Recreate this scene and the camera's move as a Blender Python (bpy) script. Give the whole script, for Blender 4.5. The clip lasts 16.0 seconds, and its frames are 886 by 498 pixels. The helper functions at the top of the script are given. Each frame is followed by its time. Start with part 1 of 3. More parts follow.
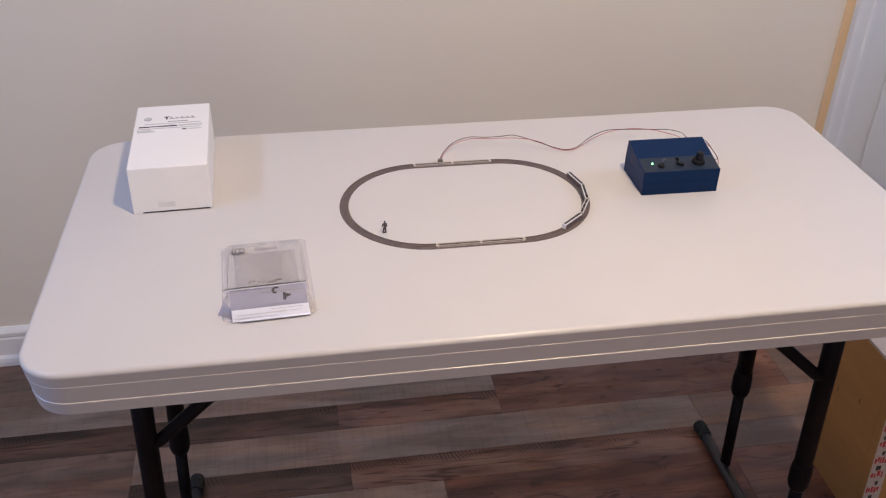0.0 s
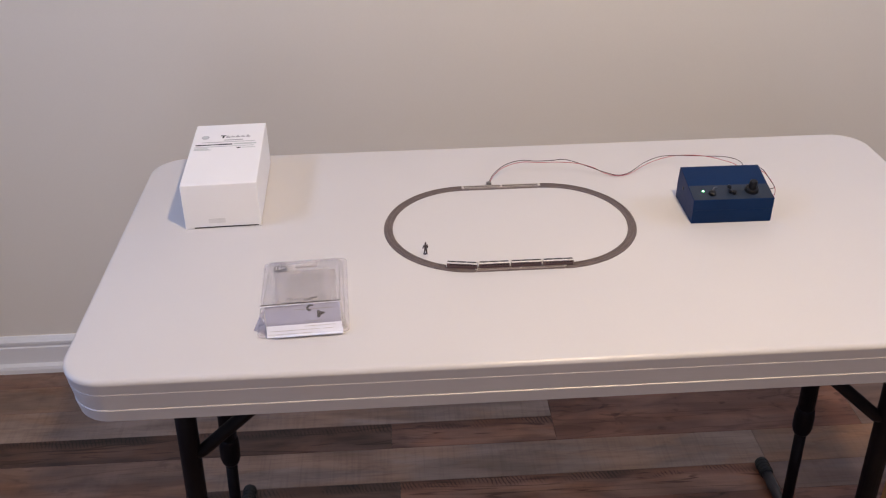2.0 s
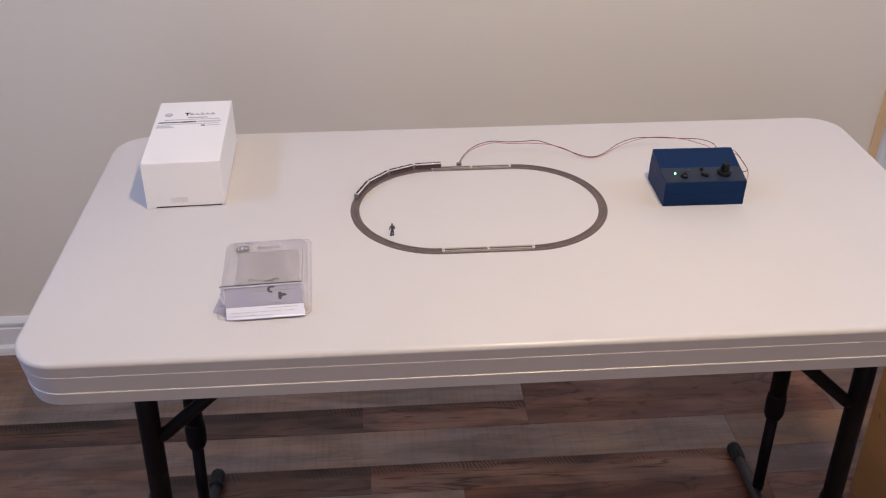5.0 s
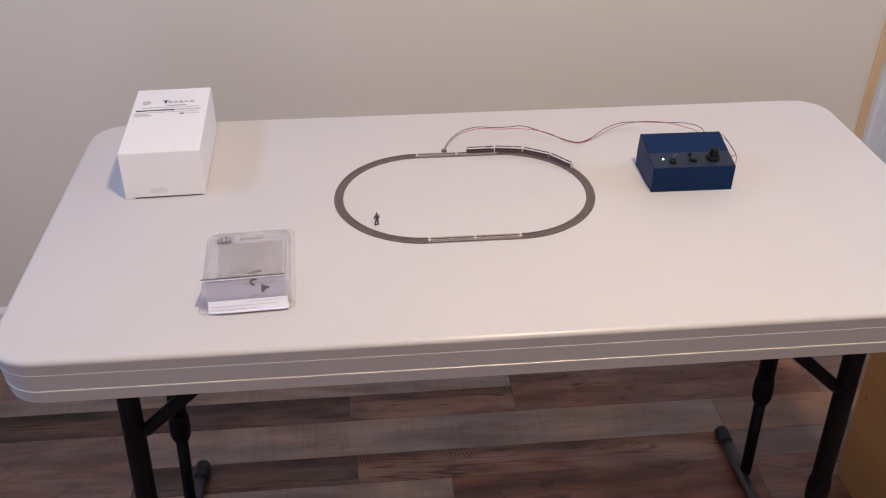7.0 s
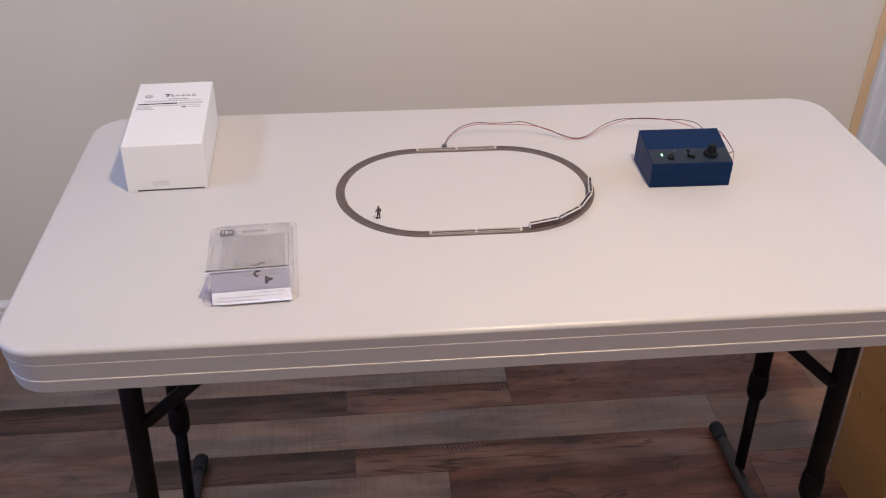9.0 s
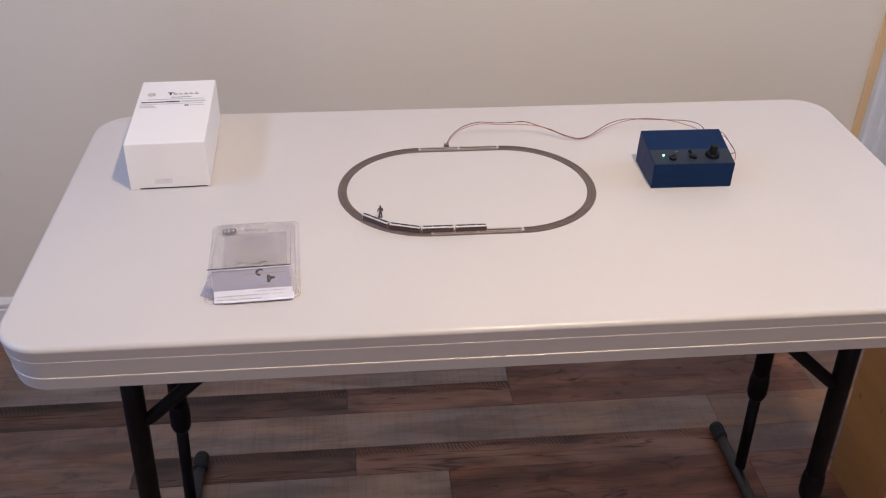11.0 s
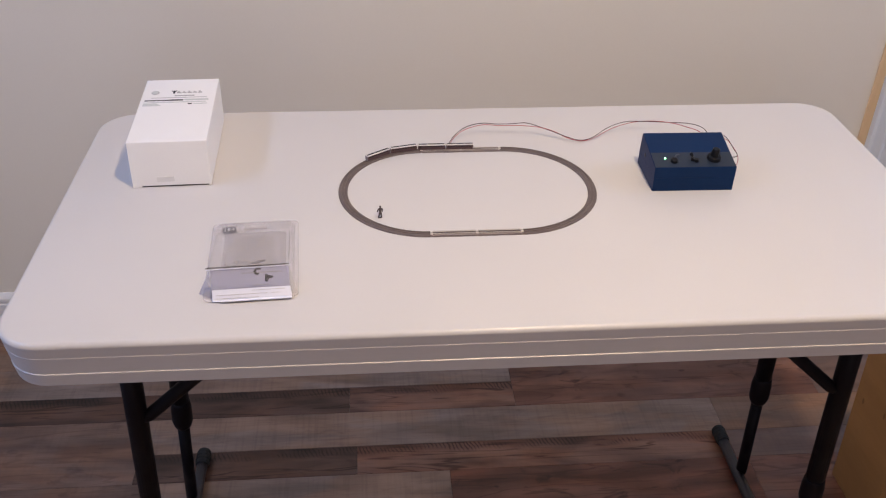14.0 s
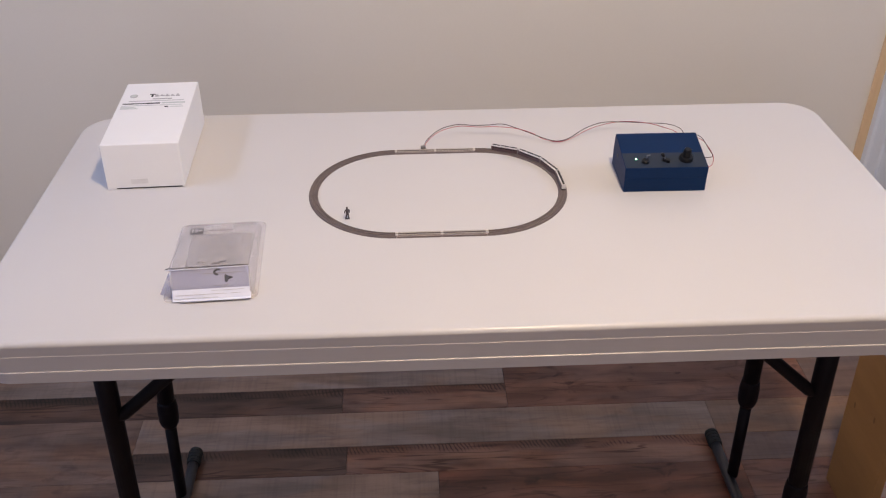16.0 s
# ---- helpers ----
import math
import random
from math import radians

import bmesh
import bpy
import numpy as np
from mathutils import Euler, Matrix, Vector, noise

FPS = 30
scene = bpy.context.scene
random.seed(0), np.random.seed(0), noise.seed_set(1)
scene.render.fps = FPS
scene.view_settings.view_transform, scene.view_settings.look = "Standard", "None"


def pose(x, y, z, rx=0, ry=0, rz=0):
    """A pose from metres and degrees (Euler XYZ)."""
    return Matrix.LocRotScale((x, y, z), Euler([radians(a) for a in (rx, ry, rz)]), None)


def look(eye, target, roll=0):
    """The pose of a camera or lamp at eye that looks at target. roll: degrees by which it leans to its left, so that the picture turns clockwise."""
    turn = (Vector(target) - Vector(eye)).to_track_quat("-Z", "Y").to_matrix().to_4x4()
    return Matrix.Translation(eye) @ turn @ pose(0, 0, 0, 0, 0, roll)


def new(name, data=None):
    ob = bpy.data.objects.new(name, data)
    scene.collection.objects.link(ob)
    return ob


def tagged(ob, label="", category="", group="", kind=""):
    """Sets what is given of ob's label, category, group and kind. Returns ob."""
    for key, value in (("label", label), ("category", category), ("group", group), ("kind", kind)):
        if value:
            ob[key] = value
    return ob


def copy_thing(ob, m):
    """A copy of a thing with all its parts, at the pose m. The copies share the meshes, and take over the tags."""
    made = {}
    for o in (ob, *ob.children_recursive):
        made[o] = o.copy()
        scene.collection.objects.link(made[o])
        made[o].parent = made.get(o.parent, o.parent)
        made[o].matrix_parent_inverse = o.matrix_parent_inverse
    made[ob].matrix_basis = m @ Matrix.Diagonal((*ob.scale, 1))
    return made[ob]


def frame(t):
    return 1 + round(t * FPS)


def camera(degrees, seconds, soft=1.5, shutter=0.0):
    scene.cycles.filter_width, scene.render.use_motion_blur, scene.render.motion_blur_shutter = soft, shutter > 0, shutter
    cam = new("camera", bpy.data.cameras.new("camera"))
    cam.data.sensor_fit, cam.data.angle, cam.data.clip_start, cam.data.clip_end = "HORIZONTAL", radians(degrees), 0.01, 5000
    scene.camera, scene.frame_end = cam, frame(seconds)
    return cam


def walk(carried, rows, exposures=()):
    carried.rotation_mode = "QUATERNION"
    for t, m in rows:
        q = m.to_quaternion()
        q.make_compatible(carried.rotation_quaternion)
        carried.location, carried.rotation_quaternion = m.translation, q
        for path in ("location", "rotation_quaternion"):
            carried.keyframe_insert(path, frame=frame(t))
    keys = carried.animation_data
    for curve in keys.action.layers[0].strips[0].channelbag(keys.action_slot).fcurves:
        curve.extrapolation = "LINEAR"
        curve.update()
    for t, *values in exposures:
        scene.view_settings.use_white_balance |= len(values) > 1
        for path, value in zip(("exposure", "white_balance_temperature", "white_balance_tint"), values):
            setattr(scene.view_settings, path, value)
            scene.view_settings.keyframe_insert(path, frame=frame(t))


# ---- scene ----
cam = camera(51.8, 16.0, soft=1.2)

PATH = [
    (0, (-0.224, -1.028, 1.403), (0.055, 0.633, 0.323), 0.9),
    (0.5, (-0.163, -1.033, 1.406), (0.011, 0.648, 0.337), 0.2),
    (1, (-0.151, -1.033, 1.405), (0.0, 0.655, 0.344), -0.2),
    (1.5, (-0.152, -1.033, 1.404), (-0.045, 0.668, 0.358), -0.7),
    (2, (-0.158, -1.034, 1.406), (-0.069, 0.671, 0.364), -0.9),
    (2.5, (-0.16, -1.026, 1.403), (-0.08, 0.676, 0.357), -0.8),
    (3, (-0.161, -1.022, 1.4), (-0.075, 0.674, 0.343), -0.6),
    (3.5, (-0.151, -1.025, 1.398), (-0.055, 0.662, 0.328), -0.1),
    (4, (-0.143, -1.029, 1.394), (-0.03, 0.659, 0.326), 0.1),
    (6.5, (-0.133, -0.994, 1.388), (0.007, 0.674, 0.294), 0.1),
    (7, (-0.136, -0.994, 1.387), (0.022, 0.666, 0.282), 0.2),
    (7.5, (-0.133, -0.996, 1.388), (0.033, 0.661, 0.28), 0.4),
    (8, (-0.138, -0.998, 1.387), (0.037, 0.66, 0.281), 0.5),
    (8.5, (-0.143, -1.006, 1.386), (0.033, 0.652, 0.281), 0.7),
    (9, (-0.149, -1.006, 1.387), (0.026, 0.65, 0.281), 0.8),
    (11.5, (-0.15, -1.008, 1.389), (0.018, 0.647, 0.278), 1.2),
    (12, (-0.154, -1.011, 1.387), (0.0, 0.641, 0.271), 1.4),
    (12.5, (-0.146, -1.001, 1.389), (0.002, 0.649, 0.269), 1.3),
    (13, (-0.151, -1.003, 1.392), (-0.004, 0.65, 0.275), 1.2),
    (13.5, (-0.147, -1.005, 1.392), (-0.001, 0.65, 0.279), 1.2),
    (14, (-0.134, -1.008, 1.393), (0.014, 0.647, 0.281), 1.2),
    (14.5, (-0.11, -1.019, 1.399), (0.044, 0.633, 0.283), 1.3),
    (15, (-0.093, -1.034, 1.401), (0.045, 0.611, 0.272), 1.1),
    (15.5, (-0.08, -1.041, 1.402), (0.025, 0.607, 0.274), 0.5),
    (16, (-0.044, -1.017, 1.394), (0.031, 0.646, 0.285), -0.2),
]
walk(cam, [(t, look(eye, target, roll)) for t, eye, target, roll in PATH],
     [(0, -0.20), (2, -0.20), (3, -0.22), (4, -0.22), (7, -0.20), (12.5, -0.18), (16, -0.18)])

# ---- light ----
world = bpy.data.worlds.new("daylight")
scene.world = world
world.use_nodes = True
wn = world.node_tree
sky = wn.nodes.new("ShaderNodeTexSky")
sky.sky_type, sky.sun_disc = "NISHITA", False
sky.sun_elevation, sky.sun_rotation = radians(35), radians(200)
wn.links.new(sky.outputs[0], wn.nodes["Background"].inputs[0])
wn.nodes["Background"].inputs[1].default_value = 0.05


def area_lamp(name, m, sx, sy, watts, colour, shape="RECTANGLE"):
    d = bpy.data.lights.new(name, "AREA")
    d.shape, d.size, d.size_y, d.energy, d.color = shape, sx, sy, watts, colour
    ob = new(name, d)
    ob.matrix_world = m
    return ob


LAMP = (0.32, -0.57, 2.35)
area_lamp("ceiling_lamp_light", pose(*LAMP), 0.13, 0.13, 29.0, (1.0, 0.765, 0.50), "DISK")
area_lamp("window_light_left", pose(-1.47, -0.18, 1.87, 0, -90, 0), 0.24, 0.9, 14.2, (0.46, 0.60, 1.0))
area_lamp("window_light_left_low", pose(-1.47, -0.18, 0.85, 0, -90, 0), 1.2, 0.9, 3.2, (0.42, 0.57, 1.0))
# unseen fill from the south, standing for the room's ambient light
area_lamp("fill_light_south", pose(-0.3, -3.77, 1.05, 90, 0, 0), 1.5, 1.9, 16.5, (0.90, 0.82, 1.0))
area_lamp("window_light_right", pose(1.77, 0.15, 1.75, 0, 90, 0), 0.42, 0.6, 12.5, (0.43, 0.60, 1.0))

# ---- materials ----


def ramp(nt, src, stops):
    r = nt.nodes.new("ShaderNodeValToRGB")
    while len(r.color_ramp.elements) < len(stops):
        r.color_ramp.elements.new(0.5)
    for e, (p, c) in zip(r.color_ramp.elements, stops):
        e.position, e.color = p, (*c, 1) if len(c) == 3 else c
    nt.links.new(src, r.inputs[0])
    return r.outputs[0]


def surface(name, c1, c2=None, scale=8.0, fine=120.0, rough=0.5, metal=0.0, bump=0.1, stretch=(1, 1, 1),
            spec=0.5, depth=0.002, vary=1.0):
    """Two scales of variation in colour, roughness and relief."""
    c2 = c2 or tuple(v * 0.86 for v in c1)
    m = bpy.data.materials.new(name)
    m.use_nodes = True
    nt = m.node_tree
    b = nt.nodes["Principled BSDF"]
    tc = nt.nodes.new("ShaderNodeTexCoord")
    mp = nt.nodes.new("ShaderNodeMapping")
    mp.inputs["Scale"].default_value = stretch
    nt.links.new(tc.outputs["Object"], mp.inputs[0])
    big, small = nt.nodes.new("ShaderNodeTexNoise"), nt.nodes.new("ShaderNodeTexNoise")
    for n, s in ((big, scale), (small, fine)):
        n.inputs["Scale"].default_value, n.inputs["Detail"].default_value = s, 5
        nt.links.new(mp.outputs[0], n.inputs["Vector"])
    add = nt.nodes.new("ShaderNodeMath")
    add.operation = "MULTIPLY_ADD"
    nt.links.new(small.outputs[0], add.inputs[0])
    add.inputs[1].default_value = 0.35
    nt.links.new(big.outputs[0], add.inputs[2])
    col = ramp(nt, add.outputs[0], [(0.40, c2), (0.95, c1)])
    nt.links.new(col, b.inputs["Base Color"])
    rr = nt.nodes.new("ShaderNodeMapRange")
    rr.inputs[3].default_value, rr.inputs[4].default_value = max(0.02, rough - 0.08 * vary), min(1, rough + 0.1 * vary)
    nt.links.new(big.outputs[0], rr.inputs[0])
    nt.links.new(rr.outputs[0], b.inputs["Roughness"])
    b.inputs["Metallic"].default_value = metal
    b.inputs["Specular IOR Level"].default_value = spec
    bp = nt.nodes.new("ShaderNodeBump")
    bp.inputs["Strength"].default_value, bp.inputs["Distance"].default_value = bump, depth
    nt.links.new(small.outputs[0], bp.inputs["Height"])
    nt.links.new(bp.outputs[0], b.inputs["Normal"])
    return m


def glowing(name, colour, strength):
    m = bpy.data.materials.new(name)
    m.use_nodes = True
    b = m.node_tree.nodes["Principled BSDF"]
    b.inputs["Base Color"].default_value = (*colour, 1)
    b.inputs["Emission Color"].default_value = (*colour, 1)
    b.inputs["Emission Strength"].default_value = strength
    return m


def clear_plastic(name, tint, veil):
    """Thin clear sheet: mostly see-through, with a faint milky veil and a gloss."""
    m = bpy.data.materials.new(name)
    m.use_nodes = True
    nt = m.node_tree
    b = nt.nodes["Principled BSDF"]
    b.inputs["Base Color"].default_value = (*tint, 1)
    b.inputs["Roughness"].default_value = 0.12
    tr = nt.nodes.new("ShaderNodeBsdfTransparent")
    tr.inputs[0].default_value = (0.97, 0.97, 0.98, 1)
    mix = nt.nodes.new("ShaderNodeMixShader")
    tc = nt.nodes.new("ShaderNodeTexCoord")
    n = nt.nodes.new("ShaderNodeTexNoise")
    n.inputs["Scale"].default_value = 60
    nt.links.new(tc.outputs["Object"], n.inputs["Vector"])
    mr = nt.nodes.new("ShaderNodeMapRange")
    mr.inputs[3].default_value, mr.inputs[4].default_value = veil * 0.7, veil * 1.4
    nt.links.new(n.outputs[0], mr.inputs[0])
    nt.links.new(mr.outputs[0], mix.inputs[0])
    nt.links.new(tr.outputs[0], mix.inputs[1])
    nt.links.new(b.outputs[0], mix.inputs[2])
    nt.links.new(mix.outputs[0], nt.nodes["Material Output"].inputs[0])
    return m


def plank_wood(name, dark, light, marks=0.0, lines=0.5, cross=0.3, knots=0.3, patch=0.5):
    """Printed rustic board: soft patches, wavy figure lines, knots, cross streaks, and short saw cuts along the far edge."""
    m = bpy.data.materials.new(name)
    m.use_nodes = True
    nt = m.node_tree
    L = nt.links
    b = nt.nodes["Principled BSDF"]
    tc, info = nt.nodes.new("ShaderNodeTexCoord"), nt.nodes.new("ShaderNodeObjectInfo")

    def maths(op, a, c=0.0, d=0.0):
        n = nt.nodes.new("ShaderNodeMath")
        n.operation = op
        for k, v in enumerate((a, c, d)):
            if isinstance(v, (int, float)):
                n.inputs[k].default_value = v
            else:
                L.new(v, n.inputs[k])
        return n.outputs[0]

    seed = maths("MULTIPLY", info.outputs["Random"], 40.0)

    def noise_of(sx, sy, detail=4.0, dist=0.0, shift=0.0):
        """Noise with about sx and sy patches for each metre along and across the board."""
        mp = nt.nodes.new("ShaderNodeMapping")
        mp.inputs["Scale"].default_value = (sx, sy, 1)
        mp.inputs["Location"].default_value = (shift, shift * 0.7, 0)
        n = nt.nodes.new("ShaderNodeTexNoise")
        n.noise_dimensions = "4D"
        n.inputs["Scale"].default_value, n.inputs["Detail"].default_value = 1.0, detail
        n.inputs["Distortion"].default_value = dist
        L.new(tc.outputs["Object"], mp.inputs[0])
        L.new(mp.outputs[0], n.inputs["Vector"])
        L.new(seed, n.inputs["W"])
        return n.outputs[0]

    def tinted(colour, mask, tint):
        mk = nt.nodes.new("ShaderNodeMix")
        mk.data_type, mk.blend_type = "RGBA", "MULTIPLY"
        L.new(mask, mk.inputs[0])
        L.new(colour, mk.inputs[6])
        mk.inputs[7].default_value = (*tint, 1)
        return mk.outputs[2]

    def between(src, lo, hi, top=1.0):
        n = nt.nodes.new("ShaderNodeMapRange")
        n.interpolation_type = "SMOOTHSTEP"
        for k, v in enumerate((lo, hi, 0.0, top)):
            n.inputs[k + 1].default_value = v
        L.new(src, n.inputs[0])
        return n.outputs[0]

    figure = noise_of(2.0, 24, 3.0, 0.7)
    col = ramp(nt, noise_of(5, 22, 5.0, 0.5, 3.1), [(0.36, dark), (0.50, tuple((p + q) / 2 for p, q in zip(dark, light))), (0.64, light)])
    col = tinted(col, between(noise_of(3.4, 11, 3.0, 0.8, 7.3), 0.44, 0.60, patch), (1.18, 0.92, 0.68))
    col = tinted(col, between(noise_of(3.0, 9, 3.0, 0.8, 1.7), 0.48, 0.66, patch), (0.95, 1.03, 1.14))
    # wavy figure: contour lines of a long soft noise
    wave = maths("PINGPONG", maths("MULTIPLY", figure, 7.0), 0.5)
    thin = maths("MULTIPLY", between(wave, 0.13, 0.02), between(noise_of(4, 26, 2.0, 0.0, 5.0), 0.34, 0.52, lines))
    col = tinted(col, thin, (0.42, 0.32, 0.28))
    col = tinted(col, between(noise_of(9, 230, 3.0, 0.4, 2.2), 0.48, 0.70, 0.5), (0.80, 0.76, 0.74))
    col = tinted(col, between(noise_of(150, 7, 3.0, 0.2, 4.1), 0.45, 0.70, cross), (0.80, 0.79, 0.80))
    col = tinted(col, between(noise_of(13, 26, 3.0, 1.4, 9.0), 0.58, 0.72, knots), (0.36, 0.29, 0.30))
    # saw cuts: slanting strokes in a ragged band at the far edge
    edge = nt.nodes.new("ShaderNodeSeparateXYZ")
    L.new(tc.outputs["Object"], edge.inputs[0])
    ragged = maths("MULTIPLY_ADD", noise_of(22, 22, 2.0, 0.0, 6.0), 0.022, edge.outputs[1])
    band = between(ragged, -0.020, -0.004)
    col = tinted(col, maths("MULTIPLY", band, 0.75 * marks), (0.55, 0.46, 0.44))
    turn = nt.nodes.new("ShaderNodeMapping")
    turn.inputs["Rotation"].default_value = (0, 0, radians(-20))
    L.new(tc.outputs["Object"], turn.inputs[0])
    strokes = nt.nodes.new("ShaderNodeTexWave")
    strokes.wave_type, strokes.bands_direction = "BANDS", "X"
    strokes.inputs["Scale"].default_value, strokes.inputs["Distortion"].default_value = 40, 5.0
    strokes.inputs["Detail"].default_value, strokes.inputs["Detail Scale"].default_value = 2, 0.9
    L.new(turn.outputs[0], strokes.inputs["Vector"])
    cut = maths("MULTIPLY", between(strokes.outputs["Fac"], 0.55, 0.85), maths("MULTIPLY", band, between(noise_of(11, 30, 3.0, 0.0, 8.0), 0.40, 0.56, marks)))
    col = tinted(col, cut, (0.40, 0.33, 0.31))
    L.new(col, b.inputs["Base Color"])
    rr = nt.nodes.new("ShaderNodeMapRange")
    rr.inputs[3].default_value, rr.inputs[4].default_value = 0.36, 0.52
    L.new(figure, rr.inputs[0])
    L.new(rr.outputs[0], b.inputs["Roughness"])
    bp = nt.nodes.new("ShaderNodeBump")
    bp.inputs["Strength"].default_value, bp.inputs["Distance"].default_value = 0.25, 0.0008
    L.new(maths("SUBTRACT", noise_of(9, 230, 3.0, 0.4, 2.2), cut), bp.inputs["Height"])
    L.new(bp.outputs[0], b.inputs["Normal"])
    return m


M = {}
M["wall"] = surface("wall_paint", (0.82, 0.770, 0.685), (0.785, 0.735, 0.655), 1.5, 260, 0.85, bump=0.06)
# dark paint for the unseen side walls, added to cut bounced light
M["taupe"] = surface("bounce_cutting_paint", (0.33, 0.29, 0.26), None, 1.5, 260, 0.85, bump=0.06)
# unseen ceiling, greyed so that it bounces less light
M["ceiling"] = surface("ceiling_paint", (0.58, 0.57, 0.55), None, 2, 150, 0.9)
M["trim"] = surface("trim_paint", (0.85, 0.85, 0.86), (0.80, 0.80, 0.81), 5, 90, 0.35, bump=0.04)
# white door paint tinted blue, with the daylight on it in the colour
M["daylit_door_paint"] = surface("daylit_door_paint", (0.76, 0.81, 0.88), (0.71, 0.76, 0.83), 5, 90, 0.35, bump=0.04)
M["raw_wood"] = surface("raw_pine", (0.80, 0.60, 0.38), (0.70, 0.51, 0.30), 5, 60, 0.6, stretch=(8, 8, 0.6))
M["crate"] = surface("crate_pine", (0.37, 0.200, 0.080), (0.28, 0.145, 0.054), 3, 40, 0.6, stretch=(1, 1, 7), bump=0.15)
# white paper darkened for the table's shade on the crate
M["strip"] = surface("shaded_print_paper", (0.42, 0.38, 0.38), (0.34, 0.30, 0.31), 60, 300, 0.6)
M["knot"] = surface("pine_knot", (0.21, 0.112, 0.044), None, 60, 300, 0.6)
M["table"] = surface("moulded_plastic", (0.632, 0.608, 0.606), (0.602, 0.579, 0.577), 4, 420, 0.30, vary=0.2, spec=0.5, bump=0.0, depth=0.0006)
M["leg"] = surface("leg_enamel", (0.007, 0.005, 0.007), (0.005, 0.004, 0.005), 30, 300, 0.5, spec=0.14, bump=0.08)
M["foot"] = surface("foot_enamel", (0.045, 0.047, 0.055), (0.032, 0.033, 0.04), 25, 250, 0.35, bump=0.08)
M["terminal"] = surface("grey_terminal_plastic", (0.16, 0.15, 0.15), None, 200, 900, 0.5)
M["rubber"] = surface("black_rubber", (0.02, 0.022, 0.022), None, 60, 400, 0.7)
M["box"] = surface("white_card", (0.86, 0.845, 0.85), (0.83, 0.815, 0.82), 12, 300, 0.55, bump=0.05)
M["tab"] = surface("paper_tab", (0.79, 0.772, 0.77), None, 40, 300, 0.6)
M["ink"] = surface("black_ink", (0.02, 0.02, 0.025), None, 80, 400, 0.6)
M["ink_grey"] = surface("grey_ink", (0.42, 0.41, 0.42), None, 80, 400, 0.6)
M["ink_mid"] = surface("mid_grey_ink", (0.50, 0.49, 0.50), None, 80, 400, 0.6)
M["ink_pale"] = surface("pale_ink", (0.60, 0.62, 0.61), None, 80, 400, 0.6)
M["ink_red"] = surface("red_ink", (0.36, 0.03, 0.04), None, 80, 400, 0.6)
M["white_print"] = surface("white_print", (0.75, 0.72, 0.72), None, 40, 300, 0.5)
M["blue"] = surface("navy_plastic", (0.0030, 0.022, 0.082), (0.0025, 0.018, 0.068), 25, 350, 0.5, bump=0.15, depth=0.0004, spec=0.14)
# navy copy greyed to carry the panel's sheen in its colour
M["blue_sheen"] = surface("navy_plastic_sheen", (0.017, 0.028, 0.052), (0.014, 0.023, 0.044), 25, 350, 0.45, bump=0.15, depth=0.0004, spec=0.35)
M["black"] = surface("black_plastic", (0.004, 0.004, 0.006), None, 90, 500, 0.4, spec=0.3)
M["grey_lever"] = surface("grey_lever_metal", (0.09, 0.10, 0.13), None, 90, 500, 0.45, metal=0.2)
M["led"] = glowing("green_glow", (0.30, 1.0, 0.42), 9)
M["lamp"] = glowing("lamp_glow", (1.0, 0.82, 0.62), 4)
M["ballast"] = surface("track_bed", (0.168, 0.130, 0.126), (0.110, 0.086, 0.084), 90, 900, 0.6, bump=0.4, depth=0.0005)
M["rail"] = surface("nickel_rail", (0.60, 0.55, 0.51), None, 200, 900, 0.4, metal=0.35)
M["sleeper"] = surface("sleeper_plastic", (0.075, 0.058, 0.053), None, 200, 900, 0.6)
M["bed_edge"] = surface("bed_edge_plastic", (0.42, 0.36, 0.34), None, 200, 900, 0.4)
M["rail_dull"] = surface("tarnished_rail", (0.19, 0.150, 0.135), None, 200, 900, 0.5, metal=0.2)
M["joint"] = surface("bare_joint", (0.78, 0.74, 0.70), None, 200, 900, 0.4)
M["train_side"] = surface("train_side_paint", (0.090, 0.045, 0.050), (0.060, 0.030, 0.034), 200, 900, 0.4)
M["train_roof"] = surface("train_roof_paint", (0.68, 0.65, 0.65), None, 200, 900, 0.4)
M["train_end"] = surface("train_end_paint", (0.20, 0.17, 0.17), None, 200, 900, 0.5)
M["train_glass"] = surface("train_window", (0.012, 0.012, 0.016), None, 200, 900, 0.12)
M["train_under"] = surface("train_underframe", (0.02, 0.018, 0.018), None, 200, 900, 0.6)
M["wire_black"] = surface("black_wire", (0.040, 0.010, 0.014), None, 200, 900, 0.6, spec=0.2)
M["wire_red"] = surface("red_wire", (0.45, 0.075, 0.09), None, 200, 900, 0.45)
M["figure"] = surface("figure_paint", (0.105, 0.078, 0.078), (0.035, 0.025, 0.028), 300, 900, 0.5)
M["clear"] = clear_plastic("clear_shell_plastic", (0.50, 0.475, 0.495), 0.20)
M["tray"] = clear_plastic("clear_tray_plastic", (0.40, 0.375, 0.375), 0.42)
M["tray_light"] = clear_plastic("pale_moulded_plastic", (0.80, 0.77, 0.77), 0.22)
M["fold"] = clear_plastic("shaded_fold_plastic", (0.46, 0.43, 0.54), 0.42)
M["peg"] = surface("brown_peg_plastic", (0.14, 0.115, 0.11), None, 90, 400, 0.5)
M["pack_edge"] = surface("dark_folded_edge", (0.035, 0.030, 0.036), None, 80, 400, 0.3)
M["pack_rim"] = clear_plastic("grey_edge_plastic", (0.25, 0.23, 0.25), 0.45)
M["leaflet"] = surface("cool_white_paper", (0.80, 0.81, 0.92), (0.75, 0.76, 0.87), 30, 300, 0.5)
M["insert"] = surface("lavender_card", (0.50, 0.50, 0.64), (0.42, 0.43, 0.58), 30, 300, 0.5)
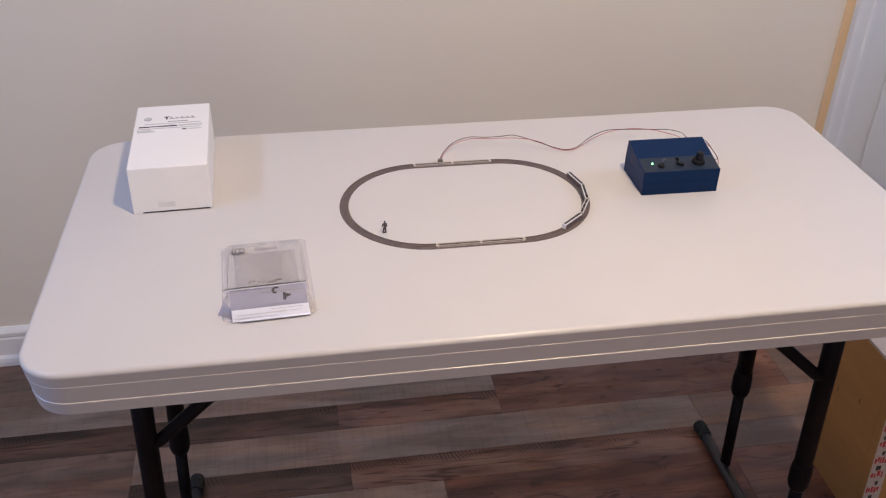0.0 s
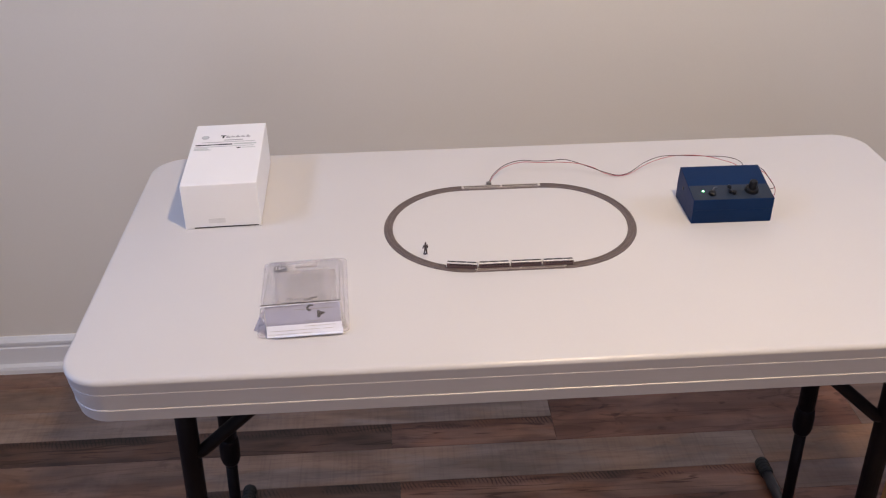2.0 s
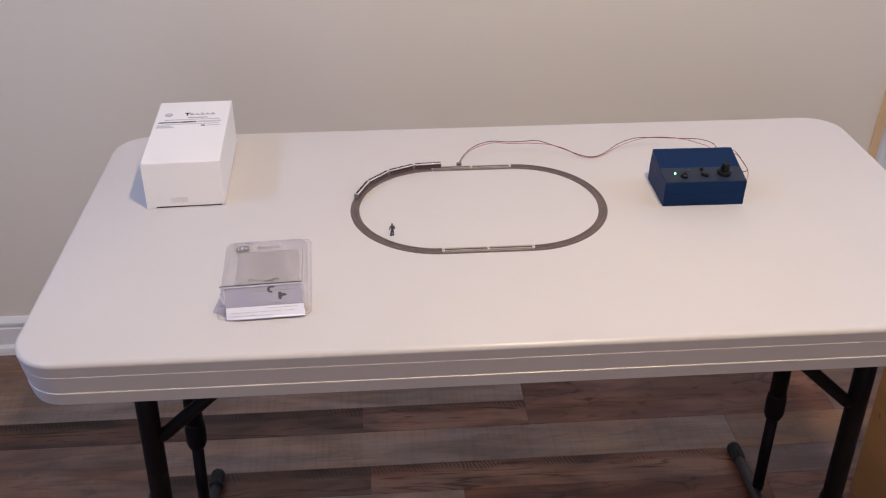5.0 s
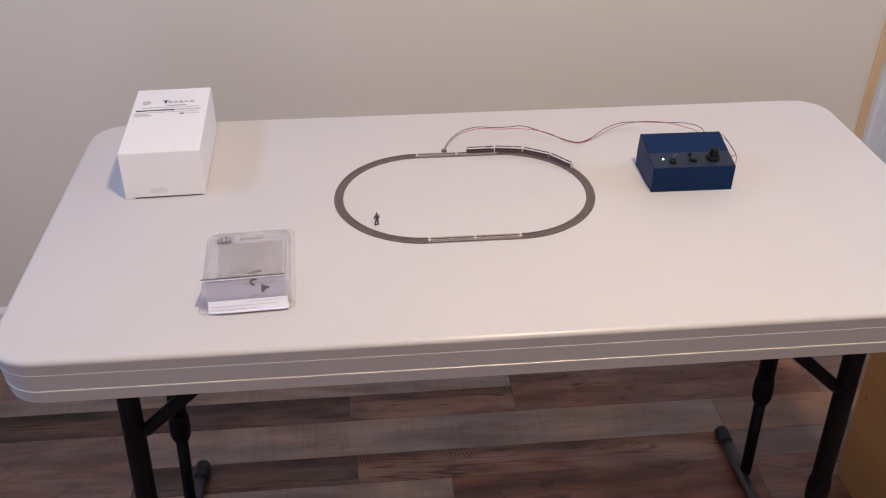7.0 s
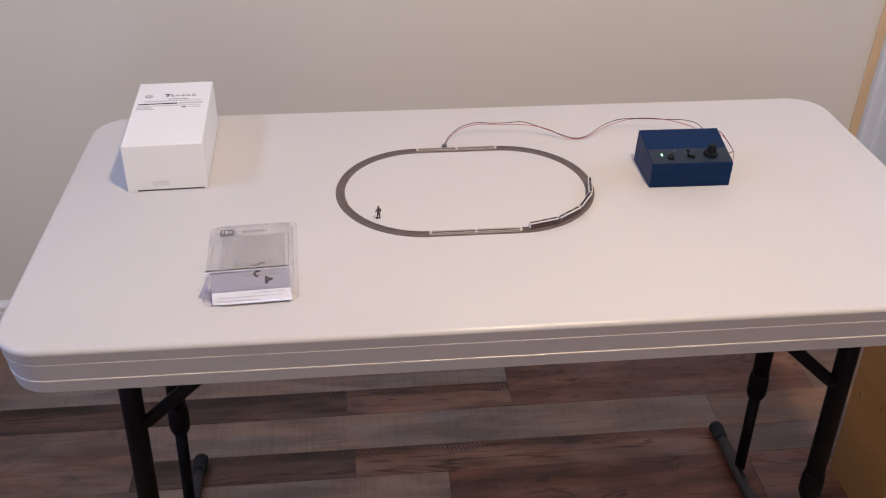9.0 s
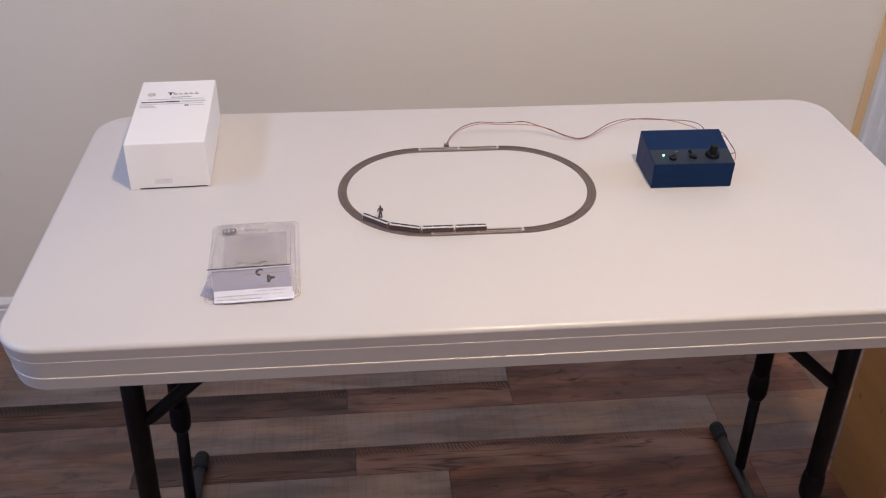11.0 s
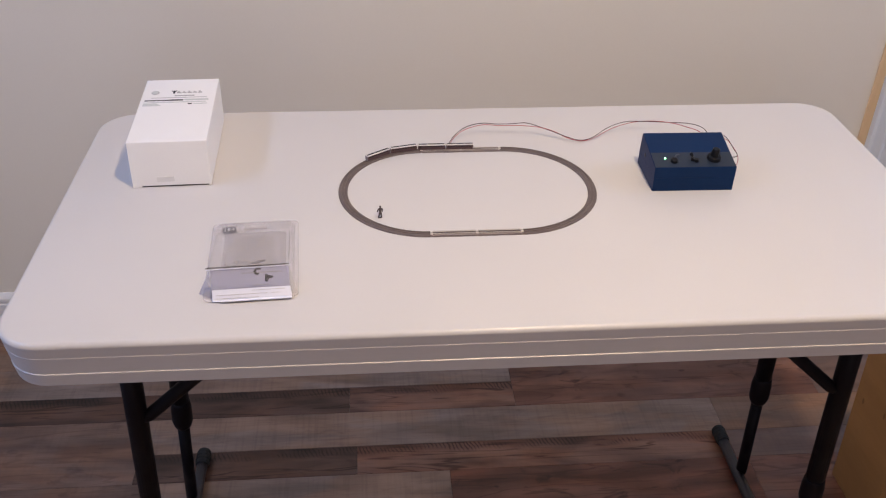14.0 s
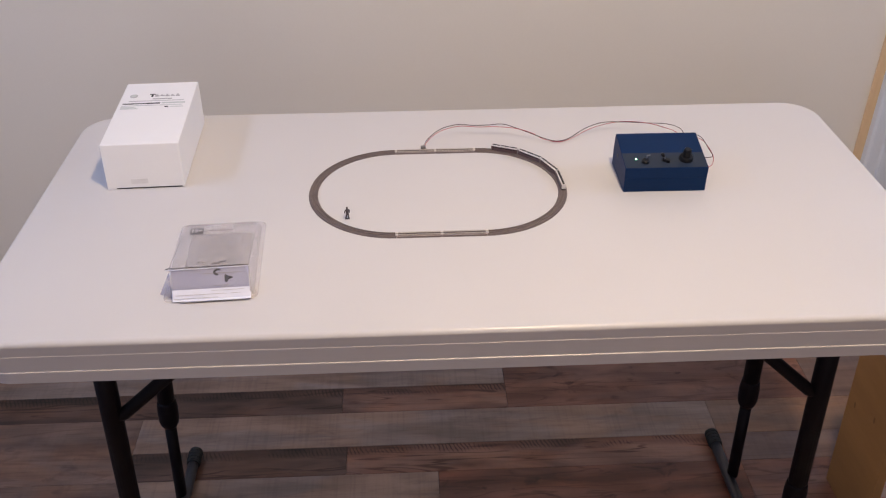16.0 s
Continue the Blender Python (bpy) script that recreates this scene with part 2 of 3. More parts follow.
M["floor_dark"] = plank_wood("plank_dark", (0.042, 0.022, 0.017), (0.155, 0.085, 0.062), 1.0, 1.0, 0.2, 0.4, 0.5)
M["floor_brown"] = plank_wood("plank_brown", (0.145, 0.086, 0.065), (0.275, 0.172, 0.128), 0.0, 0.35, 0.3, 0.5, 0.6)
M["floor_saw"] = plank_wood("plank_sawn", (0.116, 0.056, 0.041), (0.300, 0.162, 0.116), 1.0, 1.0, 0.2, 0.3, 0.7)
M["floor_rust"] = plank_wood("plank_rust", (0.088, 0.033, 0.023), (0.230, 0.096, 0.064), 0.0, 0.6, 0.2, 0.95, 0.7)
M["floor_mauve"] = plank_wood("plank_mauve", (0.115, 0.054, 0.043), (0.245, 0.130, 0.099), 0.0, 0.6, 0.2, 0.9, 0.6)
M["floor_lilac"] = plank_wood("plank_lilac", (0.130, 0.090, 0.080), (0.210, 0.149, 0.133), 0.0, 0.2, 0.5, 0.2, 0.4)
M["floor_grey"] = plank_wood("plank_grey", (0.195, 0.141, 0.115), (0.340, 0.254, 0.210), 0.0, 0.18, 0.6, 0.2, 0.55)
M["floor_tan"] = plank_wood("plank_tan", (0.165, 0.105, 0.075), (0.270, 0.176, 0.128), 0.0, 0.25, 0.4, 0.2, 0.6)
M["sub"] = surface("floor_joint", (0.03, 0.022, 0.02), None, 20, 200, 0.8)

# ---- mesh helpers ----


def finish(bm, name, material, smooth=False):
    bmesh.ops.recalc_face_normals(bm, faces=bm.faces)
    me = bpy.data.meshes.new(name)
    bm.to_mesh(me)
    bm.free()
    for mt in material if isinstance(material, (list, tuple)) else [material]:
        me.materials.append(mt)
    if smooth:
        for p in me.polygons:
            p.use_smooth = True
    return me


def part(name, bm, material, parent=None, label="", smooth=False):
    ob = new(name, finish(bm, name, material, smooth))
    ob.parent = parent
    return tagged(ob, label)


def thing(name, m, label, category, group="", kind=""):
    ob = new(name)
    ob.empty_display_size = 0.01
    ob.matrix_world = m
    return tagged(ob, label, category, group, kind)


def box(x0, x1, y0, y1, z0, z1, bevel=0.0, seg=2, bm=None):
    bm = bm or bmesh.new()
    r = bmesh.ops.create_cube(bm, size=1)
    for v in r["verts"]:
        v.co = Vector(((x0 + x1) / 2 + v.co.x * (x1 - x0), (y0 + y1) / 2 + v.co.y * (y1 - y0), (z0 + z1) / 2 + v.co.z * (z1 - z0)))
    if bevel:
        es = list({e for v in r["verts"] for e in v.link_edges})
        bmesh.ops.bevel(bm, geom=es, offset=bevel, segments=seg, affect="EDGES", profile=0.5)
    return bm


def tube(pts, r, seg=12, bm=None, caps=True):
    """A round tube along points; r is one radius or one for each point."""
    bm = bm or bmesh.new()
    pts = [Vector(p) for p in pts]
    rs = r if isinstance(r, (list, tuple)) else [r] * len(pts)
    rings, up = [], None
    for i, p in enumerate(pts):
        d = (pts[min(i + 1, len(pts) - 1)] - pts[max(i - 1, 0)]).normalized()
        if up is None:
            up = Vector((0, 0, 1)) if abs(d.z) < 0.9 else Vector((1, 0, 0))
        side = d.cross(up).normalized()
        up = side.cross(d).normalized()
        rings.append([bm.verts.new(p + rs[i] * (math.cos(2 * math.pi * k / seg) * side + math.sin(2 * math.pi * k / seg) * up)) for k in range(seg)])
    for a, b in zip(rings, rings[1:]):
        for k in range(seg):
            bm.faces.new((a[k], a[(k + 1) % seg], b[(k + 1) % seg], b[k]))
    if caps:
        bm.faces.new(rings[0])
        bm.faces.new(rings[-1][::-1])
    return bm


def spline(pts, n=10):
    """Catmull-Rom through points."""
    p = [Vector(q) for q in pts]
    p = [2 * p[0] - p[1]] + p + [2 * p[-1] - p[-2]]
    out = []
    for a, b, c, d in zip(p, p[1:], p[2:], p[3:]):
        for i in range(n):
            t = i / n
            out.append(0.5 * (2 * b + (c - a) * t + (2 * a - 5 * b + 4 * c - d) * t * t + (3 * b - a - 3 * c + d) * t ** 3))
    return out + [p[-2]]


def prism(outline, axis_from, axis_to, axis="x", bevel=0.0, bm=None):
    """An outline of pairs pushed along an axis."""
    bm = bm or bmesh.new()

    def at(u, v, w):
        return (w, u, v) if axis == "x" else (u, w, v) if axis == "y" else (u, v, w)
    a = [bm.verts.new(at(u, v, axis_from)) for u, v in outline]
    b = [bm.verts.new(at(u, v, axis_to)) for u, v in outline]
    n = len(a)
    fs = [bm.faces.new(a), bm.faces.new(b[::-1])]
    fs += [bm.faces.new((a[i], b[i], b[(i + 1) % n], a[(i + 1) % n])) for i in range(n)]
    if bevel:
        bmesh.ops.recalc_face_normals(bm, faces=bm.faces)
        bmesh.ops.bevel(bm, geom=list({e for f in fs for e in f.edges}), offset=bevel, segments=2, affect="EDGES", profile=0.5)
    return bm


# ---- the room ----
X0, X1, Y0, Y1, ZC = -1.5, 1.8, -3.8, 0.79, 2.44
T = 0.12


def holed_wall(name, x, u0, u1, z0, z1):
    """A side wall with one window opening through it."""
    bm = bmesh.new()
    xa, xb = (x - T, x) if x < 0 else (x, x + T)
    box(xa, xb, Y0 - T, u0, 0, ZC, bm=bm)
    box(xa, xb, u1, Y1 + T, 0, ZC, bm=bm)
    box(xa, xb, u0, u1, 0, z0, bm=bm)
    box(xa, xb, u0, u1, z1, ZC, bm=bm)
    return tagged(part(name, bm, M["taupe"]), "unseen side wall darkened to cut bounce, with a window opening", "wall", kind="structure")


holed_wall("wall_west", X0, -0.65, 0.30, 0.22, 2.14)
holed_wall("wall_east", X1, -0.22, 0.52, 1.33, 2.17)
# south wall, out of view, with a tall opening added for the fill
bm = box(X0, -1.07, Y0 - T, Y0, 0, ZC)
box(0.47, X1, Y0 - T, Y0, 0, ZC, bm=bm)
box(-1.07, 0.47, Y0 - T, Y0, 0, 0.08, bm=bm)
box(-1.07, 0.47, Y0 - T, Y0, 2.02, ZC, bm=bm)
tagged(part("wall_south", bm, M["wall"]), "plain greige painted wall with an added tall opening for the fill light", "wall", kind="structure")
tagged(part("ceiling", box(X0 - T, X1 + T, Y0 - T, Y1 + T, ZC, ZC + 0.1), M["ceiling"]), "flat unseen ceiling, greyed to cut bounce", "ceiling", kind="structure")
DX0, DX1, DZ = 1.06, 1.73, 2.03
bm = box(X0, DX0, Y1, Y1 + T, 0, ZC)
box(DX1, X1, Y1, Y1 + T, 0, ZC, bm=bm)
box(DX0, DX1, Y1, Y1 + T, DZ, ZC, bm=bm)
tagged(part("wall_north", bm, M["wall"]), "greige painted wall behind the folding table", "wall", kind="structure")


def moulding(outline, x0, x1):
    return prism([(Y1 - d, z) for d, z in outline], x0, x1, "x")


BASE = [(0, 0), (0.024, 0), (0.024, 0.012), (0.0215, 0.019), (0.0125, 0.024), (0.0125, 0.069), (0.0105, 0.072), (0.0105, 0.076),
        (0.0135, 0.080), (0.0135, 0.087), (0.009, 0.093), (0.004, 0.098), (0, 0.098)]
tagged(part("baseboard", moulding(BASE, X0, 0.968), M["trim"]), "white moulded baseboard with a quarter-round shoe", "baseboard", kind="structure")

door = thing("door_1", pose(DX0, Y1, 0), "white painted door in a moulded casing with a raw wood edge", "door", kind="structure")
part("wood_edge", box(-0.087, -0.066, -0.005, 0, 0, DZ + 0.07, 0.002), M["raw_wood"], door, "unpainted pine edge strip")
CAS = [(0, 0), (0, -0.020), (0.006, -0.024), (0.012, -0.024), (0.016, -0.017), (0.034, -0.015), (0.038, -0.020), (0.046, -0.020), (0.050, -0.013), (0.066, -0.011), (0.066, 0)]
part("casing", prism([(-0.066 + u, v) for u, v in CAS], 0, DZ + 0.06, "z"), M["daylit_door_paint"], door)
part("casing", prism([(DX1 - DX0 + u, v) for u, v in CAS], 0, DZ + 0.06, "z"), M["daylit_door_paint"], door)
part("head_casing", box(0.001, DX1 - DX0 - 0.001, -0.018, 0, DZ, DZ + 0.066, 0.003), M["daylit_door_paint"], door)
bm = box(0.004, DX1 - DX0 - 0.004, 0.030, 0.066, 0.006, DZ - 0.003)
part("door_leaf", bm, M["daylit_door_paint"], door)
for zz0, zz1 in ((0.25, 0.95), (1.1, 1.88)):
    for xx in (0.08, 0.36):
        part("door_panel", box(xx, xx + 0.22, 0.022, 0.031, zz0, zz1, 0.006), M["daylit_door_paint"], door)

light = thing("ceiling_light", pose(LAMP[0], LAMP[1], ZC), "round white ceiling light with a warm glowing diffuser", "ceiling light")
part("base", tube([(0, 0, 0), (0, 0, -0.03)], 0.13, 32), M["trim"], light)
part("diffuser", tube([(0, 0, -0.03), (0, 0, -0.06), (0, 0, -0.075)], [0.12, 0.105, 0.05], 32), M["lamp"], light, "frosted glowing diffuser", True)

# ---- folding table ----
H = 0.74
TX0, TX1, TY0, TY1 = -0.565, 0.642, -0.2045, 0.387


def rounded_rect(x0, x1, y0, y1, r, n=10):
    out = []
    for cx, cy, a0 in ((x1 - r, y1 - r, 0), (x0 + r, y1 - r, 90), (x0 + r, y0 + r, 180), (x1 - r, y0 + r, 270)):
        for k in range(n + 1):
            a = radians(a0 + 90 * k / n)
            out.append((cx + r * math.cos(a), cy + r * math.sin(a)))
    return out


def slab_from(profile, x0, x1, y0, y1, r, n=10):
    """Rings of a rounded rectangle, each set in by d at its height z, closed at top and bottom."""
    bm = bmesh.new()
    rings = [[bm.verts.new((x, y, z)) for x, y in rounded_rect(x0 + d, x1 - d, y0 + d, y1 - d, max(r - d, 0.004), n)] for d, z in profile]
    for a, b in zip(rings, rings[1:]):
        for i in range(len(a)):
            bm.faces.new((a[i], a[(i + 1) % len(a)], b[(i + 1) % len(a)], b[i]))
    bm.faces.new(rings[0])
    bm.faces.new(rings[-1][::-1])
    return bm


TC = ((TX0 + TX1) / 2, (TY0 + TY1) / 2)
table = thing("folding_table", pose(TC[0], TC[1], 0), "off-white moulded plastic folding table with dark steel legs", "table")
hw, hd = (TX1 - TX0) / 2, (TY1 - TY0) / 2
TOP = [(0.0058 * (1 - math.sin(radians(a))), H - 0.0058 * (1 - math.cos(radians(a)))) for a in range(0, 91, 6)]
TOP += [(0.0021, H - 0.0205),
       (0.0019, H - 0.0206), (0.0018, H - 0.0213), (0.0051, H - 0.0455), (0.0043, H - 0.0459), (0.0042, H - 0.0470), (0.0068, H - 0.0640), (0.0105, H - 0.0670),
       (0.034, H - 0.0670), (0.038, H - 0.045)]
top = part("tabletop", slab_from(TOP, -hw, hw, -hd, hd, 0.056, 22), M["table"], table)

RU, RL = 0.0152, 0.0106
def leg_at(x0, z0, lean, y):
    """One leg, which passes x0 at the height z0 and leans by that much for each metre."""
    def at(z):
        return (x0 + lean * (z0 - z) - TC[0], y - TC[1], z)
    leg = part("leg", tube([at(0.255), at(0.695)], RU, 20), M["leg"], table, "", True)
    part("collar", tube([at(z) for z in (0.205, 0.212, 0.222, 0.250, 0.262, 0.268)],
                        [0.0125, 0.0158, 0.0182, 0.0182, 0.0168, 0.0155], 20), M["leg"], leg, "flared locking collar", True)
    part("lower_leg", tube([at(0.018), at(0.215)], RL, 18), M["leg"], leg, "", True)


for fx, inward, front_leg, rear_leg in ((-0.4905, 1, (-0.4815, 0.42, -0.045), (-0.4880, 0.20, -0.05)), (0.5765, -1, (0.5640, 0.42, 0.045), (0.5785, 0.17, 0.035))):
    x = fx - TC[0]
    foot = part("foot_bar", tube([(x, -0.165 - TC[1], 0.014), (x, 0.320 - TC[1], 0.014)], 0.0105, 16), M["foot"], table, "grey enamelled foot tube", True)
    for ya, yb in ((-0.172, -0.135), (0.295, 0.332)):
        cap = part("end_cap", tube([(x, ya - TC[1], 0.014), (x, yb - TC[1], 0.014)], 0.0128, 16), M["rubber"], foot, "ribbed black rubber end cap")
        for k in range(4):
            yy = ya + 0.004 + 0.0085 * k - TC[1]
            part("rib", tube([(x, yy, 0.014), (x, yy + 0.003, 0.014)], 0.0140, 16), M["rubber"], cap)
    leg_at(*front_leg, -0.03)
    leg_at(*rear_leg, 0.212)
    xf = front_leg[0] - TC[0]
    yf, yr = -0.03 - TC[1], 0.212 - TC[1]
    part("cross_tube", tube([(xf, yf, 0.684), (xf, yr, 0.684)], 0.012, 12), M["leg"], table, "", True)
    bm = tube([(xf, yf, 0.458), (xf + inward * 0.02, yf, 0.466), (xf + inward * 0.26, yf, 0.688)], 0.0098, 12)
    part("brace", bm, M["leg"], table, "diagonal folding brace", True)

# ---- white cardboard box ----
carton = thing("cardboard_box", pose(-0.4215, 0.249, H, 0, 0, 2.0), "plain white cardboard box with small printing on its lid", "box")
cw, cd, ch = 0.0548, 0.1015, 0.0685
# black colour paints the shade in the gap below the lid
part("tray", box(-cw + 0.002, cw - 0.002, -cd - 0.0042, cd - 0.002, 0, 0.006, 0.001), M["ink"], carton, "lower tray edge, blacked as the shaded gap under the lid")
LID = prism([(-cd - 0.0055, 0.0022), (-cd, ch), (cd, ch + 0.005), (cd, 0.0022)], -cw, cw, "x", 0.0012)
lid = part("lid", LID, M["box"], carton)
part("flap", box(-0.020, 0.004, -cd - 0.0050, -cd + 0.002, 0.006, 0.016), M["tab"], carton, "faint paper tab")
part("corner_foot", box(-cw, -cw + 0.013, -cd - 0.0052, -cd - 0.003, 0, 0.004), M["box"], carton)
part("corner_foot", box(cw - 0.004, cw, -cd - 0.0052, -cd - 0.003, 0, 0.004), M["box"], carton)


def print_on_lid(name, x0, x1, y0, y1, mat):
    """Ink lies on the sloping top of the lid."""
    x0, x1, y0, y1 = x0 - 0.002, x1 - 0.002, y0 - 0.008, y1 - 0.008
    bm = bmesh.new()
    lift = 0.00035
    zs = [ch + (y + cd) / (2 * cd) * 0.005 for y in (y0, y1)]
    vs = [bm.verts.new(c) for c in ((x0, y0, zs[0] + lift), (x1, y0, zs[0] + lift), (x1, y1, zs[1] + lift), (x0, y1, zs[1] + lift))]
    f = bm.faces.new(vs)
    r = bmesh.ops.extrude_face_region(bm, geom=[f])
    for v in [g for g in r["geom"] if isinstance(g, bmesh.types.BMVert)]:
        v.co.z -= 0.0005
    return part(name, bm, mat, lid)


part("emblem", tube([(-0.036, 0.055, ch + 0.0035), (-0.036, 0.055, ch + 0.0043)], 0.0060, 18), M["ink_mid"], lid, "round grey emblem")
part("emblem", tube([(-0.036, 0.055, ch + 0.0038), (-0.036, 0.055, ch + 0.0046)], [0.0045, 0.0042], 14), M["ink_pale"], lid)
print_on_lid("logo_shape", -0.0075, -0.0048, 0.0590, 0.0660, M["ink"])
print_on_lid("logo_shape", -0.0105, -0.0022, 0.0662, 0.0684, M["ink"])
for k in range(5):
    print_on_lid("logo_shape", -0.002 + 0.0078 * k, 0.0045 + 0.0078 * k, 0.0597 + 0.0008 * (k % 2), 0.0630, M["ink_grey"])
    print_on_lid("logo_shape", -0.001 + 0.0078 * k, 0.0016 + 0.0078 * k, 0.0632, 0.0672 - 0.0016 * (k % 2), M["ink_mid"])
print_on_lid("text_bar", -0.004, 0.025, 0.0500, 0.0525, M["ink_grey"])
print_on_lid("text_bar", -0.038, 0.044, 0.0442, 0.0458, M["ink_mid"])
for k, (a, c) in enumerate(((-0.046, -0.029), (-0.0285, -0.012), (-0.0115, 0.010))):
    print_on_lid("title_bar", a, c, 0.0346 + 0.0004 * (k == 1), 0.0376 + 0.0005 * (k == 2), M["ink"])
print_on_lid("text_bar", 0.012, 0.047, 0.0345, 0.0390, M["ink_pale"])
print_on_lid("text_bar", -0.047, 0.044, 0.0285, 0.0305, M["ink_pale"])
for k in range(3):
    print_on_lid("text_bar", -0.047, -0.021 - 0.003 * k, 0.0182 + 0.0030 * k, 0.0200 + 0.0030 * k, M["ink_pale"])
print_on_lid("text_bar", 0.018, 0.024, 0.0215, 0.0245, M["ink"])
print_on_lid("text_bar", 0.026, 0.046, 0.0220, 0.0240, M["ink_pale"])

# ---- clear clamshell pack ----
pack = thing("blister_pack", pose(-0.2865, -0.047, H, 0, 0, 3.0), "empty clear plastic clamshell pack with paper inserts inside", "blister pack")
part("backing", slab_from([(0.001, 0.0014), (0, 0.0009), (0.001, 0.0004)], -0.056, 0.056, -0.086, 0.086, 0.008, 5), M["clear"], pack, "clear flat flange")


def tapered(z0, z1, a, b, r=0.006):
    """A tapered shell open below; a and b are the outlines x0, x1, y0, y1 below and above."""
    bm = bmesh.new()
    n = 4
    lo = [bm.verts.new((x, y, z0)) for x, y in rounded_rect(*a, r, n)]
    hi = [bm.verts.new((x, y, z1(y))) for x, y in rounded_rect(*b, r, n)]
    for i in range(len(lo)):
        bm.faces.new((lo[i], lo[(i + 1) % len(lo)], hi[(i + 1) % len(lo)], hi[i]))
    bm.faces.new(hi)
    bmesh.ops.solidify(bm, geom=bm.faces[:], thickness=0.0006)
    return bm


part("shell", tapered(0.0015, lambda y: 0.010 + (0.075 - y) * 0.175, (-0.057, 0.051, -0.081, 0.077), (-0.046, 0.046, -0.064, 0.072)), M["clear"], pack, "clear raised shell")
part("tray", tapered(0.001, lambda y: 0.006 + (0.06 - y) * 0.10, (-0.040, 0.040, -0.055, 0.062), (-0.034, 0.034, -0.050, 0.052)), M["tray"], pack, "grey translucent inner tray")
part("tray_hollow", tapered(0.003, lambda y: 0.009 + (0.05 - y) * 0.10, (-0.026, 0.026, -0.030, 0.048), (-0.022, 0.022, -0.026, 0.040)), M["tray"], pack)
bm = prism([(-0.0775, 0.003), (-0.0645, 0.0315), (-0.0637, 0.0313), (-0.0767, 0.0026)], -0.045, 0.046, "x")
part("insert_card", bm, M["insert"], pack, "lavender printed card standing behind the front")
part("ridge_line", tube([(-0.0505, -0.0648, 0.0338), (-0.047, -0.0640, 0.0342), (0.047, -0.0640, 0.0342)], 0.0006, 6), M["pack_edge"], pack, "dark folded ridge")
part("ridge_lip", tube([(-0.0500, -0.0655, 0.0325), (0.047, -0.0648, 0.0330)], 0.0005, 6), M["leaflet"], pack, "pale lip under the ridge")
for sx in (-1, 1):
    part("shell_edge", tube([(sx * 0.0460, 0.034, 0.0176), (sx * 0.0466, -0.064, 0.0343)], 0.00045, 6), M["pack_rim"], pack, "grey moulded edge")
    part("tray_wall", prism([(-0.022, 0.0250), (0.034, 0.0165), (0.034, 0.0150), (-0.022, 0.0235)], sx * 0.0245 + 0.001, sx * 0.0245 + 0.0045, "x"), M["tray_light"], pack, "pale moulded rib")
# pale bar and grey line added as the recess's highlight and shadow
part("highlight_bar", slab_from([(0.0012, 0.0182), (0.0004, 0.0176), (0, 0.0150)], -0.0125, 0.0165, 0.0490, 0.0555, 0.0028, 5), M["tray_light"], pack, "pale bar added as the recess highlight")
part("recess_shade", tube([(-0.0125, 0.0450, 0.0172), (0.0170, 0.0450, 0.0172)], 0.0009, 6), M["tray"], pack)


def wing(name, a, b, c, mat, label):
    """A thin three-cornered fold of sheet."""
    bm = bmesh.new()
    bm.faces.new([bm.verts.new(p) for p in (a, b, c)])
    bmesh.ops.solidify(bm, geom=bm.faces[:], thickness=0.0004)
    return part(name, bm, mat, pack, label)


# left fold carries the side wall's shadow in its lavender tint
wing("side_fold", (-0.0464, -0.0655, 0.0315), (-0.0458, -0.0795, 0.0012), (-0.0615, -0.0690, 0.0014), M["fold"], "lavender side fold, tinted for the shadow on it")
wing("side_fold", (0.0468, -0.0650, 0.0330), (0.0478, -0.0800, 0.0012), (0.0545, -0.0780, 0.0014), M["tray_light"], "pale clear side fold")
part("rim", tube([(x, y, 0.0012) for x, y in rounded_rect(-0.0555, 0.0555, -0.0855, 0.0855, 0.008, 5)], 0.0005, 6), M["tray_light"], pack, "rolled flange rim", True)
bm = prism([(-0.088, 0.0022), (-0.0785, 0.0125), (-0.0775, 0.0118), (-0.086, 0.0022)], -0.044, 0.047, "x")
book = part("leaflet", bm, M["leaflet"], pack, "folded white leaflet with printed lines")
part("leaflet_page", box(-0.034, 0.048, -0.0905, -0.076, 0.0030, 0.0036), M["leaflet"], book)


def on_slope(name, x0, x1, s0, s1, p, q, mat, parent, lift=0.0006):
    """A thin bar on the slope from p to q (y, z), between the shares s0 and s1 of the way."""
    n = Vector((0, -(q[1] - p[1]), q[0] - p[0])).normalized()
    n = n if n.y < 0 else -n
    c = [Vector((x, p[0] + (q[0] - p[0]) * s, p[1] + (q[1] - p[1]) * s)) for s in (s0, s1) for x in (x0, x1)]
    bm = bmesh.new()
    lo = [bm.verts.new(v + n * 0.0001) for v in (c[0], c[1], c[3], c[2])]
    hi = [bm.verts.new(v + n * lift) for v in (c[0], c[1], c[3], c[2])]
    bm.faces.new(hi)
    for i in range(4):
        bm.faces.new((lo[i], lo[(i + 1) % 4], hi[(i + 1) % 4], hi[i]))
    return part(name, bm, mat, parent)


CP, CQ = (-0.0775, 0.003), (-0.0645, 0.0315)
card = bpy.data.objects["insert_card"]
SLOPE_LENGTH = math.hypot(CQ[0] - CP[0], CQ[1] - CP[1])


